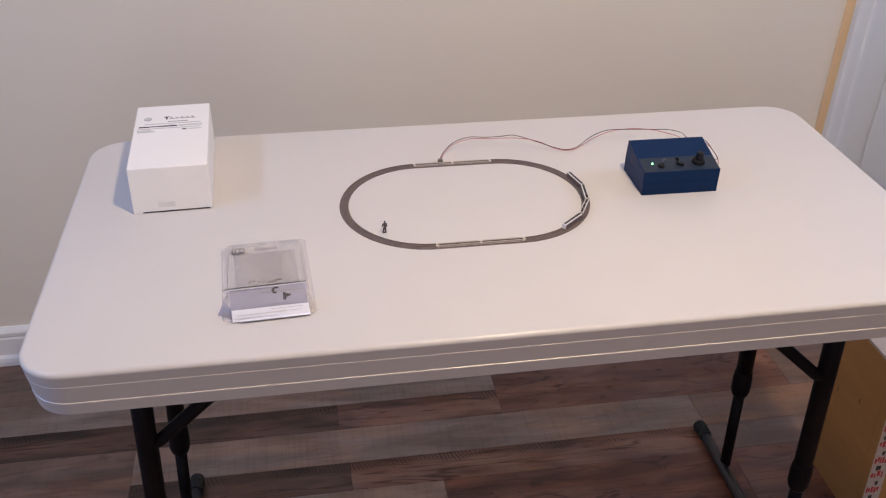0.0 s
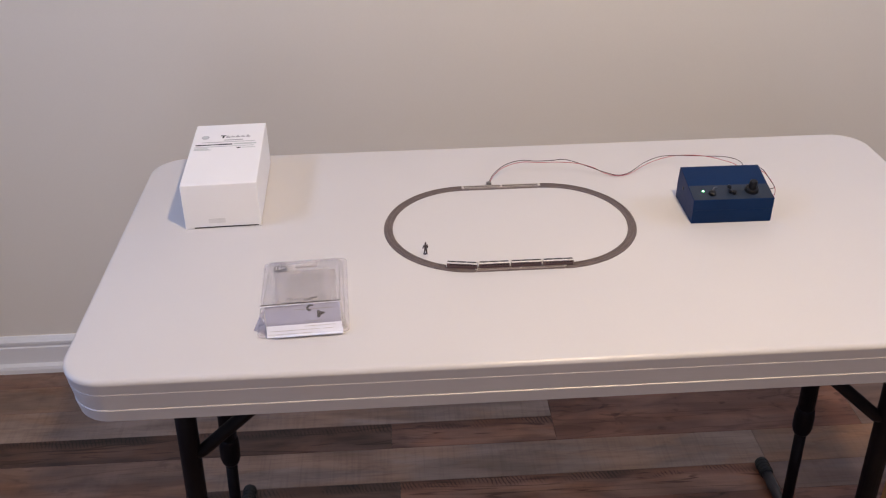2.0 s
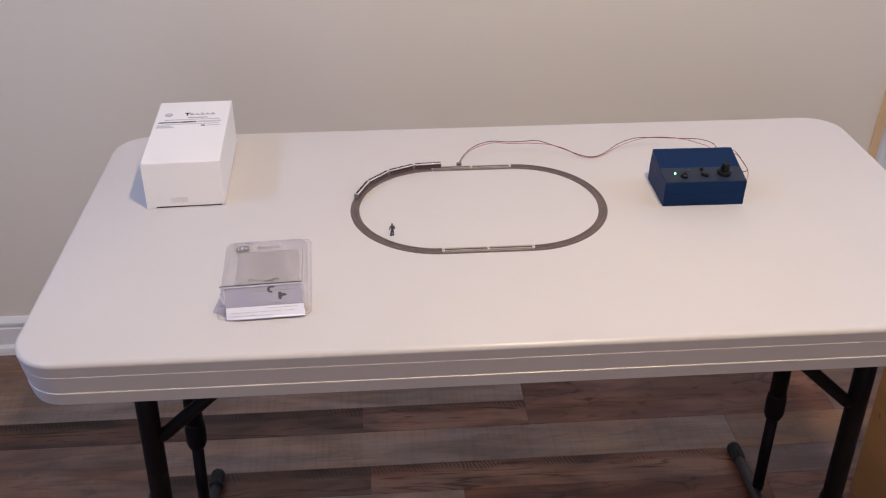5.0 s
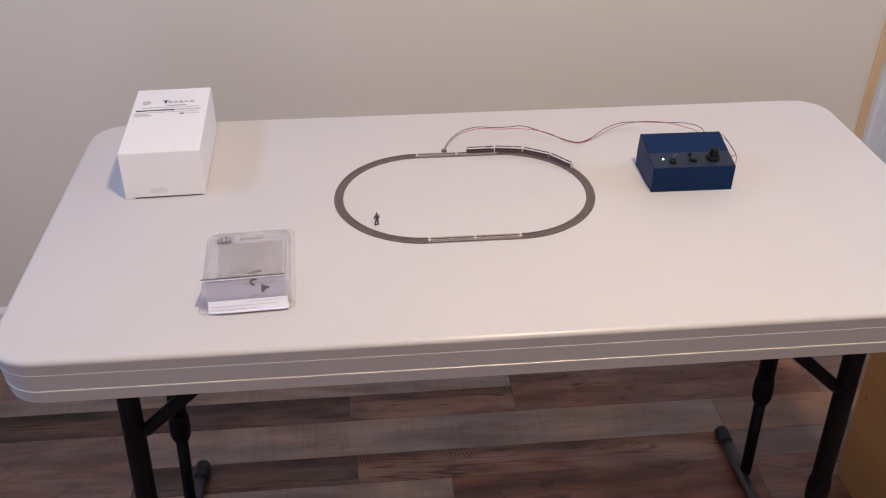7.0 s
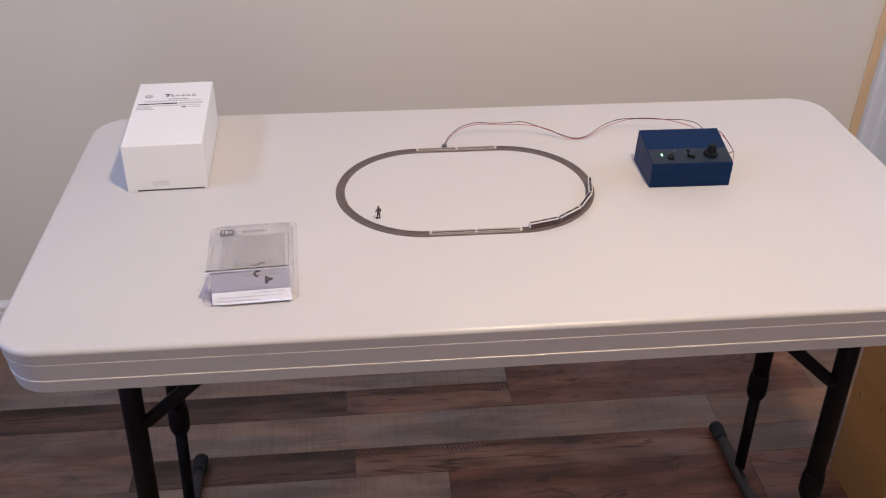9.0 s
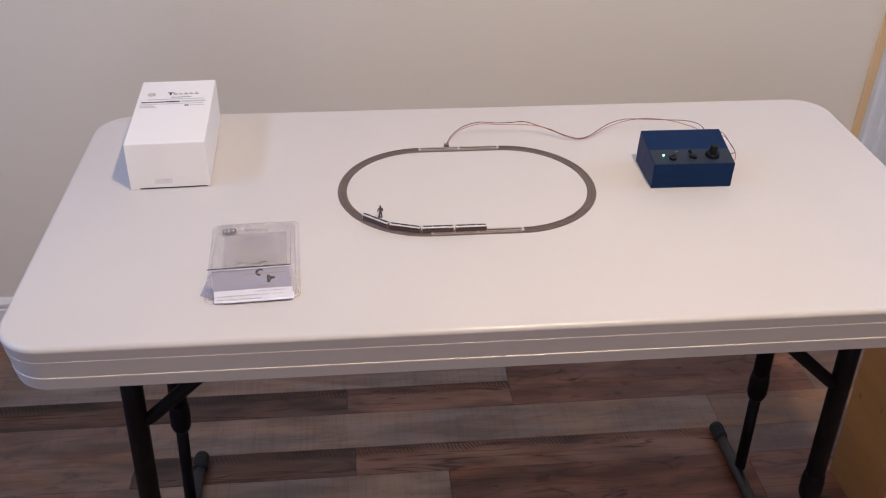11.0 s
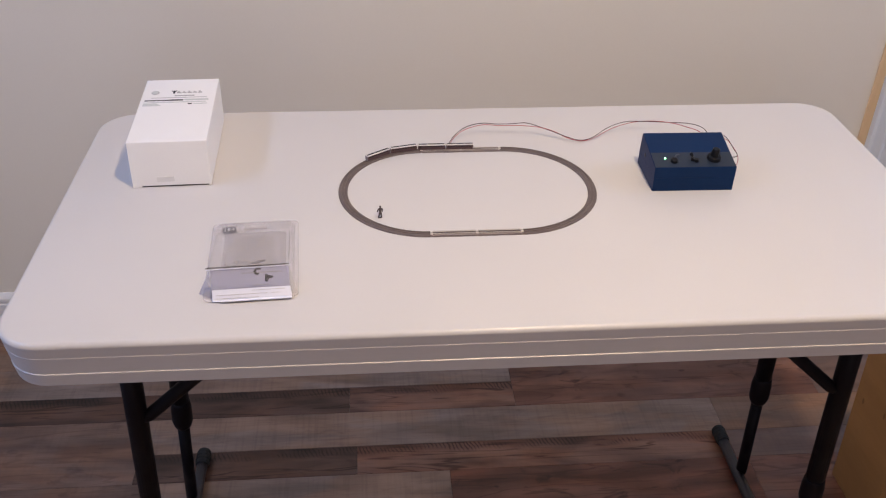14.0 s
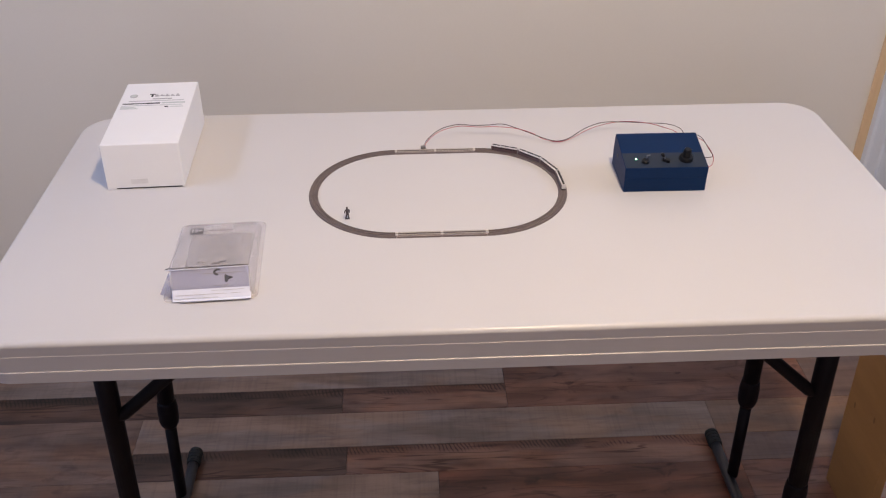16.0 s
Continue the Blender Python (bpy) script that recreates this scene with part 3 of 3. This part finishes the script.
def mark_on_card(corners):
    """A flat printed shape on the card, its corners as (x, share of the slope)."""
    n = Vector((0, -(CQ[1] - CP[1]), CQ[0] - CP[0])).normalized()
    bm = bmesh.new()
    hi, lo = ([bm.verts.new(Vector((x, CP[0] + (CQ[0] - CP[0]) * q, CP[1] + (CQ[1] - CP[1]) * q)) + n * d) for x, q in corners] for d in (0.0006, 0.0001))
    bm.faces.new(hi)
    for k in range(len(hi)):
        bm.faces.new((lo[k], lo[(k + 1) % len(hi)], hi[(k + 1) % len(hi)], hi[k]))
    part("printed_mark", bm, M["ink"], card)


ARC = [radians(a) for a in range(55, 266, 21)]
mark_on_card([(0.0105 + 0.0058 * math.cos(a), 0.85 + 0.0042 * math.sin(a) / SLOPE_LENGTH) for a in ARC] +
             [(0.0112 + 0.0034 * math.cos(a), 0.85 + 0.0022 * math.sin(a) / SLOPE_LENGTH) for a in reversed(ARC)])
mark_on_card([(0.0175, 0.46), (0.0205, 0.44), (0.0222, 0.55), (0.0275, 0.60), (0.0268, 0.66), (0.0225, 0.68), (0.0190, 0.76), (0.0178, 0.72)])
on_slope("text_bar", 0.003, 0.022, 0.33, 0.35, CP, CQ, M["ink_grey"], card)
on_slope("text_bar", -0.010, 0.038, 0.80, 0.83, CP, CQ, M["ink_grey"], card)
LP, LQ = (-0.088, 0.0022), (-0.0785, 0.0125)
on_slope("text_bar", 0.002, 0.040, 0.79, 0.818, LP, LQ, M["ink_mid"], book)
on_slope("text_bar", -0.040, 0.020, 0.50, 0.528, LP, LQ, M["ink_mid"], book)
on_slope("text_bar", 0.024, 0.036, 0.50, 0.528, LP, LQ, M["ink_mid"], book)
on_slope("text_bar", -0.042, 0.010, 0.22, 0.248, LP, LQ, M["ink_mid"], book)
badge = part("badge", slab_from([(0.0003, 0.0040), (0, 0.0032)], -0.0430, -0.0250, 0.0590, 0.0730, 0.003, 4), M["ink"], pack, "black printed age badge")
writing = bpy.data.curves.new("badge_text", "FONT")
writing.body, writing.size, writing.extrude, writing.offset = "15+", 0.0098, 0.0003, 0.0002
writing.align_x, writing.align_y = "CENTER", "CENTER"
plate = new("badge_text", writing)
mesh = bpy.data.meshes.new_from_object(plate.evaluated_get(bpy.context.evaluated_depsgraph_get()))
bpy.data.objects.remove(plate)
mesh.materials.clear()
mesh.materials.append(M["white_print"])
digits = new("badge_text", mesh)
digits.parent = badge
digits.location = (-0.0340, 0.0660, 0.0042)
for x, y, w, d in ((-0.030, -0.050, 0.0022, 0.0022), (-0.010, -0.047, 0.002, 0.0025), (0.001, -0.050, 0.011, 0.0022), (0.009, -0.046, 0.009, 0.0015)):
    part("moulded_peg", box(x, x + w, y, y + d, 0.0268, 0.0290, 0.0006), M["peg"], pack, "dark moulded peg")
for ob in pack.children:
    if ob.name.split(".")[0] in ("backing", "shell", "tray", "tray_hollow", "rim", "tray_wall", "highlight_bar", "shell_edge"):
        ob.visible_shadow = False

# ---- control unit ----
ctrl = thing("train_controller", pose(0.3225, 0.137, H, 0, 0, -0.8), "dark blue plastic train controller with switches and knob", "controller")
KW = 0.0588
part("base", prism([(-0.041, 0), (-0.041, 0.0208), (0.044, 0.0208), (0.044, 0)], -KW + 0.0003, KW - 0.0003, "x", 0.0004), M["blue"], ctrl)
SHELL = [(-0.041, 0.0210), (-0.041, 0.0375), (-0.0065, 0.0440), (0.0375, 0.0530), (0.0395, 0.0515), (0.044, 0.0210)]
part("cover", prism(SHELL, -KW, KW, "x", 0.0006), M["blue"], ctrl)
PA, PB = Vector((0, -0.041, 0.0375)), Vector((0, -0.0065, 0.0440))
ang = math.degrees(math.atan2(PB.z - PA.z, PB.y - PA.y))
face = part("control_panel", box(-KW + 0.001, KW - 0.001, 0.0012, (PB - PA).length - 0.0012, -0.001, 0.0005), M["blue_sheen"], ctrl, "control panel, its navy greyed for the sheen")
face.matrix_local = pose(0, PA.y, PA.z, ang)
part("side_socket", tube([(-KW - 0.0005, 0.013, 0.030), (-KW + 0.002, 0.013, 0.030)], 0.0028, 14), M["black"], ctrl)


def on_panel(name, x, v, pieces, label=""):
    """Pieces (mesh, material, name) standing on the sloping panel at share v of its depth."""
    base = None
    for bm, mt, nm, sm in pieces:
        ob = part(nm, bm, mt, base or ctrl, label if base is None else "", sm)
        if base is None:
            c = PA.lerp(PB, v)
            ob.matrix_local = pose(x, c.y, c.z, ang)
            base = ob
    return base


on_panel("led", -0.0405, 0.58, [(tube([(0, 0, 0), (0, 0, 0.0014), (0, 0, 0.0022)], [0.0011, 0.0011, 0.0006], 12), M["led"], "led", True)], "small lit green lamp")
on_panel("switch", -0.0285, 0.40, [(tube([(0, 0, 0.0004), (0, 0, 0.0036), (0, 0, 0.0046)], [0.0056, 0.0052, 0.0040], 20), M["black"], "push_switch", False),
                                  (tube([(0.001, 0.003, 0.003), (0.003, 0.0055, 0.0075), (0.0075, 0.0065, 0.0078)], [0.0013, 0.0012, 0.0009], 10), M["grey_lever"], "lever", True)], "black switch")
on_panel("switch", 0.000, 0.48, [(tube([(0, 0, 0.0004), (0, 0, 0.0030)], [0.0040, 0.0036], 16), M["black"], "toggle_switch", False),
                                  (tube([(0.0032, -0.0032, 0.0006), (0.0032, -0.0032, 0.0042)], [0.0034, 0.0030], 14), M["black"], "collar_nut", False),
                                  (tube([(0, 0, 0.003), (-0.0016, 0.0015, 0.0055)], 0.0013, 10), M["grey_lever"], "stem", True),
                                  (tube([(-0.0016, 0.0015, 0.0055), (-0.0042, 0.0040, 0.0088), (-0.0050, 0.0048, 0.0098)], [0.0018, 0.0030, 0.0016], 12), M["black"], "lever", True)], "toggle switch with a black lever")
on_panel("knob", 0.0305, 0.55, [(tube([(0, 0, 0.0004), (0, 0, 0.0052), (0, 0, 0.0066)], [0.0102, 0.0094, 0.0080], 28), M["black"], "knob_skirt", False),
                                (tube([(0, 0, 0.0060), (0, 0, 0.0165), (0, 0, 0.0180)], [0.0060, 0.0054, 0.0042], 12), M["black"], "knob", False)], "black speed knob")

# ---- oval track ----
R, HALF = 0.1178, 0.060
PERIM = 4 * HALF + 2 * math.pi * R


OFF = Vector((0.0006, -0.0016, 0))


def oval(s):
    """Place and heading on the track's middle line, s metres from the front right joint, going clockwise from above."""
    s %= PERIM
    if s < 2 * HALF:
        return OFF + Vector((HALF - s, 0, 0)), math.pi
    s -= 2 * HALF
    if s < math.pi * R:
        a = s / R
        return OFF + Vector((-HALF - R * math.sin(a), R - R * math.cos(a), 0)), math.pi - a
    s -= math.pi * R
    if s < 2 * HALF:
        return OFF + Vector((-HALF + s, 2 * R, 0)), 0.0
    a = (s - 2 * HALF) / R
    return OFF + Vector((HALF + R * math.sin(a), R + R * math.cos(a), 0)), -a


def strip(s0, s1, n, profile):
    """A section (side, height) swept along the oval from s0 to s1."""
    bm = bmesh.new()
    rings = []
    for i in range(n + 1):
        p, a = oval(s0 + (s1 - s0) * i / n)
        nrm = Vector((-math.sin(a), math.cos(a), 0))
        rings.append([bm.verts.new(p + nrm * u + Vector((0, 0, v))) for u, v in profile])
    k = len(profile)
    for a, b in zip(rings, rings[1:]):
        for j in range(k):
            bm.faces.new((a[j], a[(j + 1) % k], b[(j + 1) % k], b[j]))
    bm.faces.new(rings[0])
    bm.faces.new(rings[-1][::-1])
    return bm


track = thing("model_railway_track", pose(0, 0, H), "small oval model railway track with dark roadbed on the table", "model track")
TURN = math.pi * R
BREAKS = [(0, HALF), (HALF, 2 * HALF)] + [(2 * HALF + TURN * k / 3, 2 * HALF + TURN * (k + 1) / 3) for k in range(3)]
q = 2 * HALF + TURN
BREAKS += [(q, q + HALF), (q + HALF, q + 2 * HALF)] + [(q + 2 * HALF + TURN * k / 3, q + 2 * HALF + TURN * (k + 1) / 3) for k in range(3)]
BED = [(-0.0064, 0), (-0.0054, 0.0020), (-0.0030, 0.0024), (0.0030, 0.0024), (0.0054, 0.0020), (0.0064, 0)]
for s0, s1 in BREAKS:
    straight = abs((s1 - s0) - HALF) < 1e-6
    n = 2 if straight else 14
    sec = part("track_section", strip(s0 + 0.0002, s1 - 0.0002, n, BED), M["ballast"], track, "straight section" if straight else "curved section")
    if straight:
        part("sleeper_strip", strip(s0 + 0.0002, s1 - 0.0002, n, [(-0.0016, 0.0022), (-0.0016, 0.0027), (0.0016, 0.0027), (0.0016, 0.0022)]), M["sleeper"], sec, "dark strip between the rails")
        for u in (-0.0047, 0.0047):
            part("bed_edge", strip(s0 + 0.0002, s1 - 0.0002, n, [(u - 0.0006, 0.0018), (u - 0.0006, 0.0024), (u + 0.0006, 0.0024), (u + 0.0006, 0.0018)]), M["bed_edge"], sec, "pale moulded edge")
    rw = 0.00048 if straight else 0.00028
    for u in (-0.0022, 0.0022):
        part("rail", strip(s0 + 0.0002, s1 - 0.0002, n, [(u - rw, 0.0022), (u - rw, 0.0034), (u + rw, 0.0034), (u + rw, 0.0022)]), M["rail" if straight else "rail_dull"], sec, "thin metal rail")
for s in (0, HALF, 2 * HALF, q, q + HALF, q + 2 * HALF):
    for u in (-0.0022, 0.0022):
        part("rail_joiner", strip(s - 0.0018, s + 0.0018, 2, [(u - 0.0013, 0.0022), (u - 0.0013, 0.0036), (u + 0.0013, 0.0036), (u + 0.0013, 0.0022)]), M["joint"], track, "pale rail joiner")
part("wire_terminal", box(-0.0210, -0.0135, 2 * R + 0.0050, 2 * R + 0.0105, 0, 0.0055, 0.0008), M["terminal"], track, "small grey terminal block")

# ---- wires ----
W1 = [(-0.0175, 0.2455, 0.7435), (-0.008, 0.260, 0.751), (0.012, 0.280, 0.756), (0.038, 0.290, 0.758), (0.063, 0.286, 0.758), (0.088, 0.286, 0.758), (0.112, 0.287, 0.758),
      (0.145, 0.270, 0.753), (0.170, 0.259, 0.747), (0.192, 0.2555, 0.7425), (0.212, 0.262, 0.7435), (0.243, 0.284, 0.750), (0.272, 0.292, 0.755), (0.305, 0.287, 0.757),
      (0.338, 0.276, 0.760), (0.366, 0.260, 0.765), (0.380, 0.234, 0.768), (0.379, 0.208, 0.761), (0.372, 0.179, 0.756)]
W2 = [(-0.0160, 0.2455, 0.7435), (-0.006, 0.262, 0.749), (0.012, 0.279, 0.753), (0.040, 0.288, 0.756), (0.070, 0.284, 0.756), (0.100, 0.283, 0.756), (0.128, 0.276, 0.756),
      (0.152, 0.268, 0.752), (0.172, 0.258, 0.745), (0.193, 0.2535, 0.7422), (0.214, 0.261, 0.7428), (0.245, 0.281, 0.748), (0.275, 0.290, 0.753), (0.303, 0.289, 0.757),
      (0.334, 0.277, 0.760), (0.358, 0.256, 0.762), (0.374, 0.226, 0.764), (0.372, 0.181, 0.754)]
tagged(part("wire", tube(spline(W1), 0.00056, 6), M["wire_black"], None, "", True), "thin dark wire looping from track to controller", "wire", "track wires")
tagged(part("wire", tube(spline(W2), 0.00054, 6), M["wire_red"], None, "", True), "thin red wire looping from track to controller", "wire", "track wires")
W3 = [(0.374, 0.179, 0.770), (0.385, 0.190, 0.780), (0.396, 0.186, 0.778), (0.405, 0.174, 0.766), (0.410, 0.166, 0.757), (0.400, 0.172, 0.752), (0.386, 0.184, 0.750), (0.376, 0.180, 0.752)]
W4 = [(0.372, 0.179, 0.766), (0.386, 0.192, 0.774), (0.399, 0.190, 0.772), (0.409, 0.178, 0.762), (0.413, 0.168, 0.752), (0.408, 0.160, 0.744), (0.398, 0.166, 0.742), (0.382, 0.181, 0.748)]
tagged(part("wire", tube(spline(W4), 0.0005, 6), M["wire_red"], None, "", True), "short loose red wire loop beside the controller", "wire", "track wires")
tagged(part("wire", tube(spline(W3), 0.0005, 6), M["wire_black"], None, "", True), "short loose dark wire loop beside the controller", "wire", "track wires")

# ---- standing figurine ----
bm = slab_from([(0.0002, 0.0005), (0, 0.0)], -0.0028, 0.0024, -0.0013, 0.0015, 0.0010, 4)
tube([(-0.0024, -0.0006, 0.0006), (-0.0015, -0.0002, 0.0045), (-0.0006, 0, 0.0082)], [0.0008, 0.0010, 0.0012], 8, bm)
tube([(0.0018, 0.0008, 0.0006), (0.0012, 0.0003, 0.0045), (0.0006, 0, 0.0082)], [0.0008, 0.0010, 0.0012], 8, bm)
tube([(0, 0, 0.0078), (0, 0, 0.0105), (0, 0, 0.0132), (0, 0, 0.0142)], [0.0016, 0.0017, 0.0020, 0.0008], 10, bm)
tube([(-0.0020, 0, 0.0133), (-0.0031, -0.0002, 0.0108), (-0.0039, -0.0012, 0.0092)], [0.0008, 0.0008, 0.0006], 8, bm)
tube([(0.0020, 0, 0.0133), (0.0026, -0.0002, 0.0108), (0.0024, -0.0008, 0.0086)], [0.0008, 0.0008, 0.0006], 8, bm)
tube([(0, 0, 0.0140), (0, 0, 0.0148), (0, 0, 0.0162), (0, 0, 0.0172)], [0.0007, 0.0011, 0.0013, 0.0006], 10, bm)
fig = tagged(part("figurine", bm, M["figure"], None, "", True), "tiny dark painted standing figurine inside the oval", "figurine")
fig.matrix_world = pose(-0.1258, 0.0445, H, 0, 0, 15) @ Matrix.Scale(1.1, 4)

# ---- wooden crate under the table's end ----
crate = thing("wooden_crate", pose(0.776, 0.053, 0), "pine crate with a printed white front on the floor", "crate")
SIDE = [(0.004, 0), (0.157, 0), (0.180, 0.36), (0.027, 0.36)]
part("side_board", prism(SIDE, 0, 0.014, "x", 0.0012), M["crate"], crate, "knotty pine side board")
part("side_board", prism(SIDE, 0.400, 0.414, "x", 0.0012), M["crate"], crate)
part("back_board", prism([(0.145, 0), (0.157, 0), (0.180, 0.36), (0.168, 0.36)], 0.0142, 0.3998, "x"), M["crate"], crate)
part("bottom_board", box(0.0142, 0.3998, 0.004, 0.1448, 0, 0.012), M["crate"], crate)
part("top_board", prism([(0.0275, 0.3602), (0.180, 0.3602), (0.180, 0.366), (0.0275, 0.366)], 0.0, 0.414, "x"), M["strip"], crate, "pale top board")
front = part("front_board", prism([(-0.017, 0), (0.0038, 0), (0.0260, 0.35), (0.0065, 0.35)], 0, 0.414, "x", 0.0012), M["crate"], crate, "pine front board")
tape = part("printed_strip", prism([(-0.0182, 0.002), (-0.0168, 0.002), (0.0067, 0.348), (0.0053, 0.348)], 0.0010, 0.034, "x"), M["strip"], front, "white strip printed in red and black")
for y, z in ((0.143, 0.211), (0.076, 0.236)):
    part("knot", prism([(y + 0.0030 * math.cos(k * 0.785), z + 0.0068 * math.sin(k * 0.785 + 0.3)) for k in range(8)], -0.0005, 0.001, "x"), M["knot"], crate)
random.seed(4)


def on_strip(name, u0, u1, z0, z1, mt):
    def yy(z):
        return -0.0182 + (z - 0.002) * 0.0235 / 0.346
    part(name, prism([(yy(z0) - 0.0007, z0), (yy(z1) - 0.0007, z1), (yy(z1) + 0.0004, z1), (yy(z0) + 0.0004, z0)], u0, u1, "x"), mt, tape)


for k in range(9):
    z = 0.008 + 0.037 * k
    u = 0.003
    while u < 0.027:
        w = random.uniform(0.0025, 0.0060)
        a = z + random.uniform(0, 0.006)
        on_strip("red_print", u, min(u + w, 0.032), a, a + random.uniform(0.008, 0.014), M["ink_red"])
        u += w + random.uniform(0.0012, 0.0030)
    u = random.uniform(0.004, 0.018)
    on_strip("black_print", u, u + random.uniform(0.005, 0.010), z + 0.0215, z + 0.0215 + random.uniform(0.007, 0.011), M["ink"])
    on_strip("black_print", u + 0.0015, u + 0.004, z + 0.0195, z + 0.0214, M["ink"])
    u = 0.020 if u < 0.010 else 0.0035
    on_strip("grey_print", u, u + random.uniform(0.004, 0.009), z + 0.023, z + 0.027, M["ink_grey"])

# ---- the train ----
CAR, GAP = 0.0417, 0.0017


def train_car(lead):
    """One coach, 40 mm long, heading along x, wheels on the rails at z 0."""
    car = thing("train_carriage", pose(0, 0, 0), "tiny model train carriage, dark sides and white roof edges", "train carriage", "train on the oval track")
    h, w = CAR / 2, 0.0030
    part("body", box(-h + 0.0006, h - 0.0006, -w, w, 0.0003, 0.0076, 0.0003), M["train_side"], car, "dark maroon sides")
    bm = prism([(-w - 0.0001, 0.0073), (-w + 0.0002, 0.0079), (-0.0020, 0.0085), (0.0020, 0.0085), (w - 0.0002, 0.0079), (w + 0.0001, 0.0073)], -h + 0.0004, h - 0.0004, "x")
    roof = part("roof", bm, M["train_roof"], car, "white curved roof")
    for x, l in ((-0.0132, 0.0124), (0.0003, 0.0128), (0.0136, 0.0122)):
        part("roof_vent", box(x - l / 2, x + l / 2, -0.0015, 0.0015, 0.0084, 0.00880, 0.0001), M["train_under"], roof, "dark roof duct")
    for s in (-1, 1):
        part("end", box(s * (h - 0.0003) - 0.0003, s * (h - 0.0003) + 0.0003, -w, w, 0.0010, 0.0074), M["train_roof"] if lead == s else M["train_end"], car, "white front" if lead == s else "grey end panel")
        bogie = part("bogie", box(s * 0.0125 - 0.004, s * 0.0125 + 0.004, -0.0022, 0.0022, 0.0004, 0.0018, 0.0003), M["train_under"], car)
        for ax in (-0.0024, 0.0024):
            part("wheelset", tube([(s * 0.0125 + ax, -0.0019, 0.0009), (s * 0.0125 + ax, 0.0019, 0.0009)], 0.0009, 10), M["rail"], bogie)
        for k in range(9):
            x = -h + 0.0040 + k * 0.0040
            part("window", box(x - 0.0014, x + 0.0014, s * w - 0.00012, s * w + 0.00012, 0.0045, 0.0060), M["train_glass"], car)
    return car


CARS = [train_car(1), train_car(0)]
CARS += [copy_thing(CARS[1], pose(0, 0, 0)) for _ in range(2)]

# ---- floor ----
floor = thing("floor", pose(0, 0, 0), "rustic mixed brown and grey wood-look plank floor", "floor", kind="structure")
part("underlay", box(X0 - T, X1 + T, Y0 - T, Y1 + T, -0.05, -0.004), M["sub"], floor)
PLANKS = {}


def plank(x0, x1, y1, y0, tone):
    """One board from its far edge y1 to its near edge y0; boards alike share a mesh."""
    n, w = round(x1 - x0, 3), round(y1 - y0, 4)
    key = (n, w, tone)
    if key not in PLANKS:
        PLANKS[key] = finish(box(-n / 2 + 0.0002, n / 2 - 0.0002, -w + 0.0002, -0.0002, -0.006, 0, 0.0005, 1), "plank", M["floor_" + tone])
    ob = new("plank", PLANKS[key])
    ob.parent = floor
    ob.location = ((x0 + x1) / 2, y1, 0)


# far edges of the strips that lie under and behind the table, then what each strip holds from the west end on
STRIPS = [0.798, 0.710, 0.6185, 0.5215, 0.4430, 0.3430, 0.2660, 0.1680, 0.0890]
ROWS = {0: [(-0.55, "brown"), (0.45, "brown"), (X1, "grey")], 1: [(-0.60, "tan"), (0.30, "brown"), (1.1, "tan"), (X1, "brown")],
        2: [(0.163, "grey")], 3: [(-0.199, "dark"), (0.163, "saw")],
        4: [(0.597, "grey"), (X1, "tan")], 5: [(-0.183, "dark"), (0.597, "saw"), (X1, "lilac")],
        6: [(-0.60, "brown"), (0.003, "grey")], 7: [(-0.60, "brown"), (0.003, "dark")]}
WEST = X0 - 0.06
WIDE_WEST = -0.625
plank(WEST, WIDE_WEST, STRIPS[4], STRIPS[6], "brown")
plank(0.163, 0.850, STRIPS[2], STRIPS[4], "mauve")
plank(0.850, X1, STRIPS[2], STRIPS[4], "lilac")
plank(0.003, 0.620, STRIPS[6], STRIPS[8], "rust")
plank(0.620, X1, STRIPS[6], STRIPS[8], "mauve")
for r, row in ROWS.items():
    x = WIDE_WEST if r in (4, 5) else WEST
    for xe, tone in row:
        plank(x, xe, STRIPS[r], STRIPS[r + 1], tone)
        x = xe
random.seed(11)
y1, r = STRIPS[-1], 0
while y1 > Y0 - 0.1:
    y0 = y1 - (0.098, 0.079)[r % 2]
    x = WEST
    while x < X1:
        xe = min(x + random.choice((0.6, 0.9, 1.2)), X1 + 0.06)
        plank(x, xe, y1, y0, random.choice(("dark", "brown", "saw", "mauve", "rust") if r % 2 else ("grey", "tan", "brown", "lilac")))
        x = xe
    y1, r = y0, r + 1

# ---- what moves ----
TRIP = [(0, 0.832), (2, 1.0545), (4, 1.2815), (7, 1.6315), (9, 1.8635), (11.5, 2.1525), (14.5, 2.5025), (16, 2.6835)]


def along(t):
    for (ta, sa), (tb, sb) in zip(TRIP, TRIP[1:]):
        if t <= tb:
            return sa + (sb - sa) * (t - ta) / (tb - ta)
    return TRIP[-1][1]


def motions():
    for k, car in enumerate(CARS):
        rows = []
        for i in range(81):
            t = i * 0.2
            s = along(t) + (1.5 - k) * (CAR + GAP)
            a, b = oval(s - 0.0125)[0], oval(s + 0.0125)[0]
            m = (a + b) / 2
            rows.append((t, pose(m.x, m.y, H + 0.0034, 0, 0, math.degrees(math.atan2(b.y - a.y, b.x - a.x)))))
        walk(car, rows)


motions()
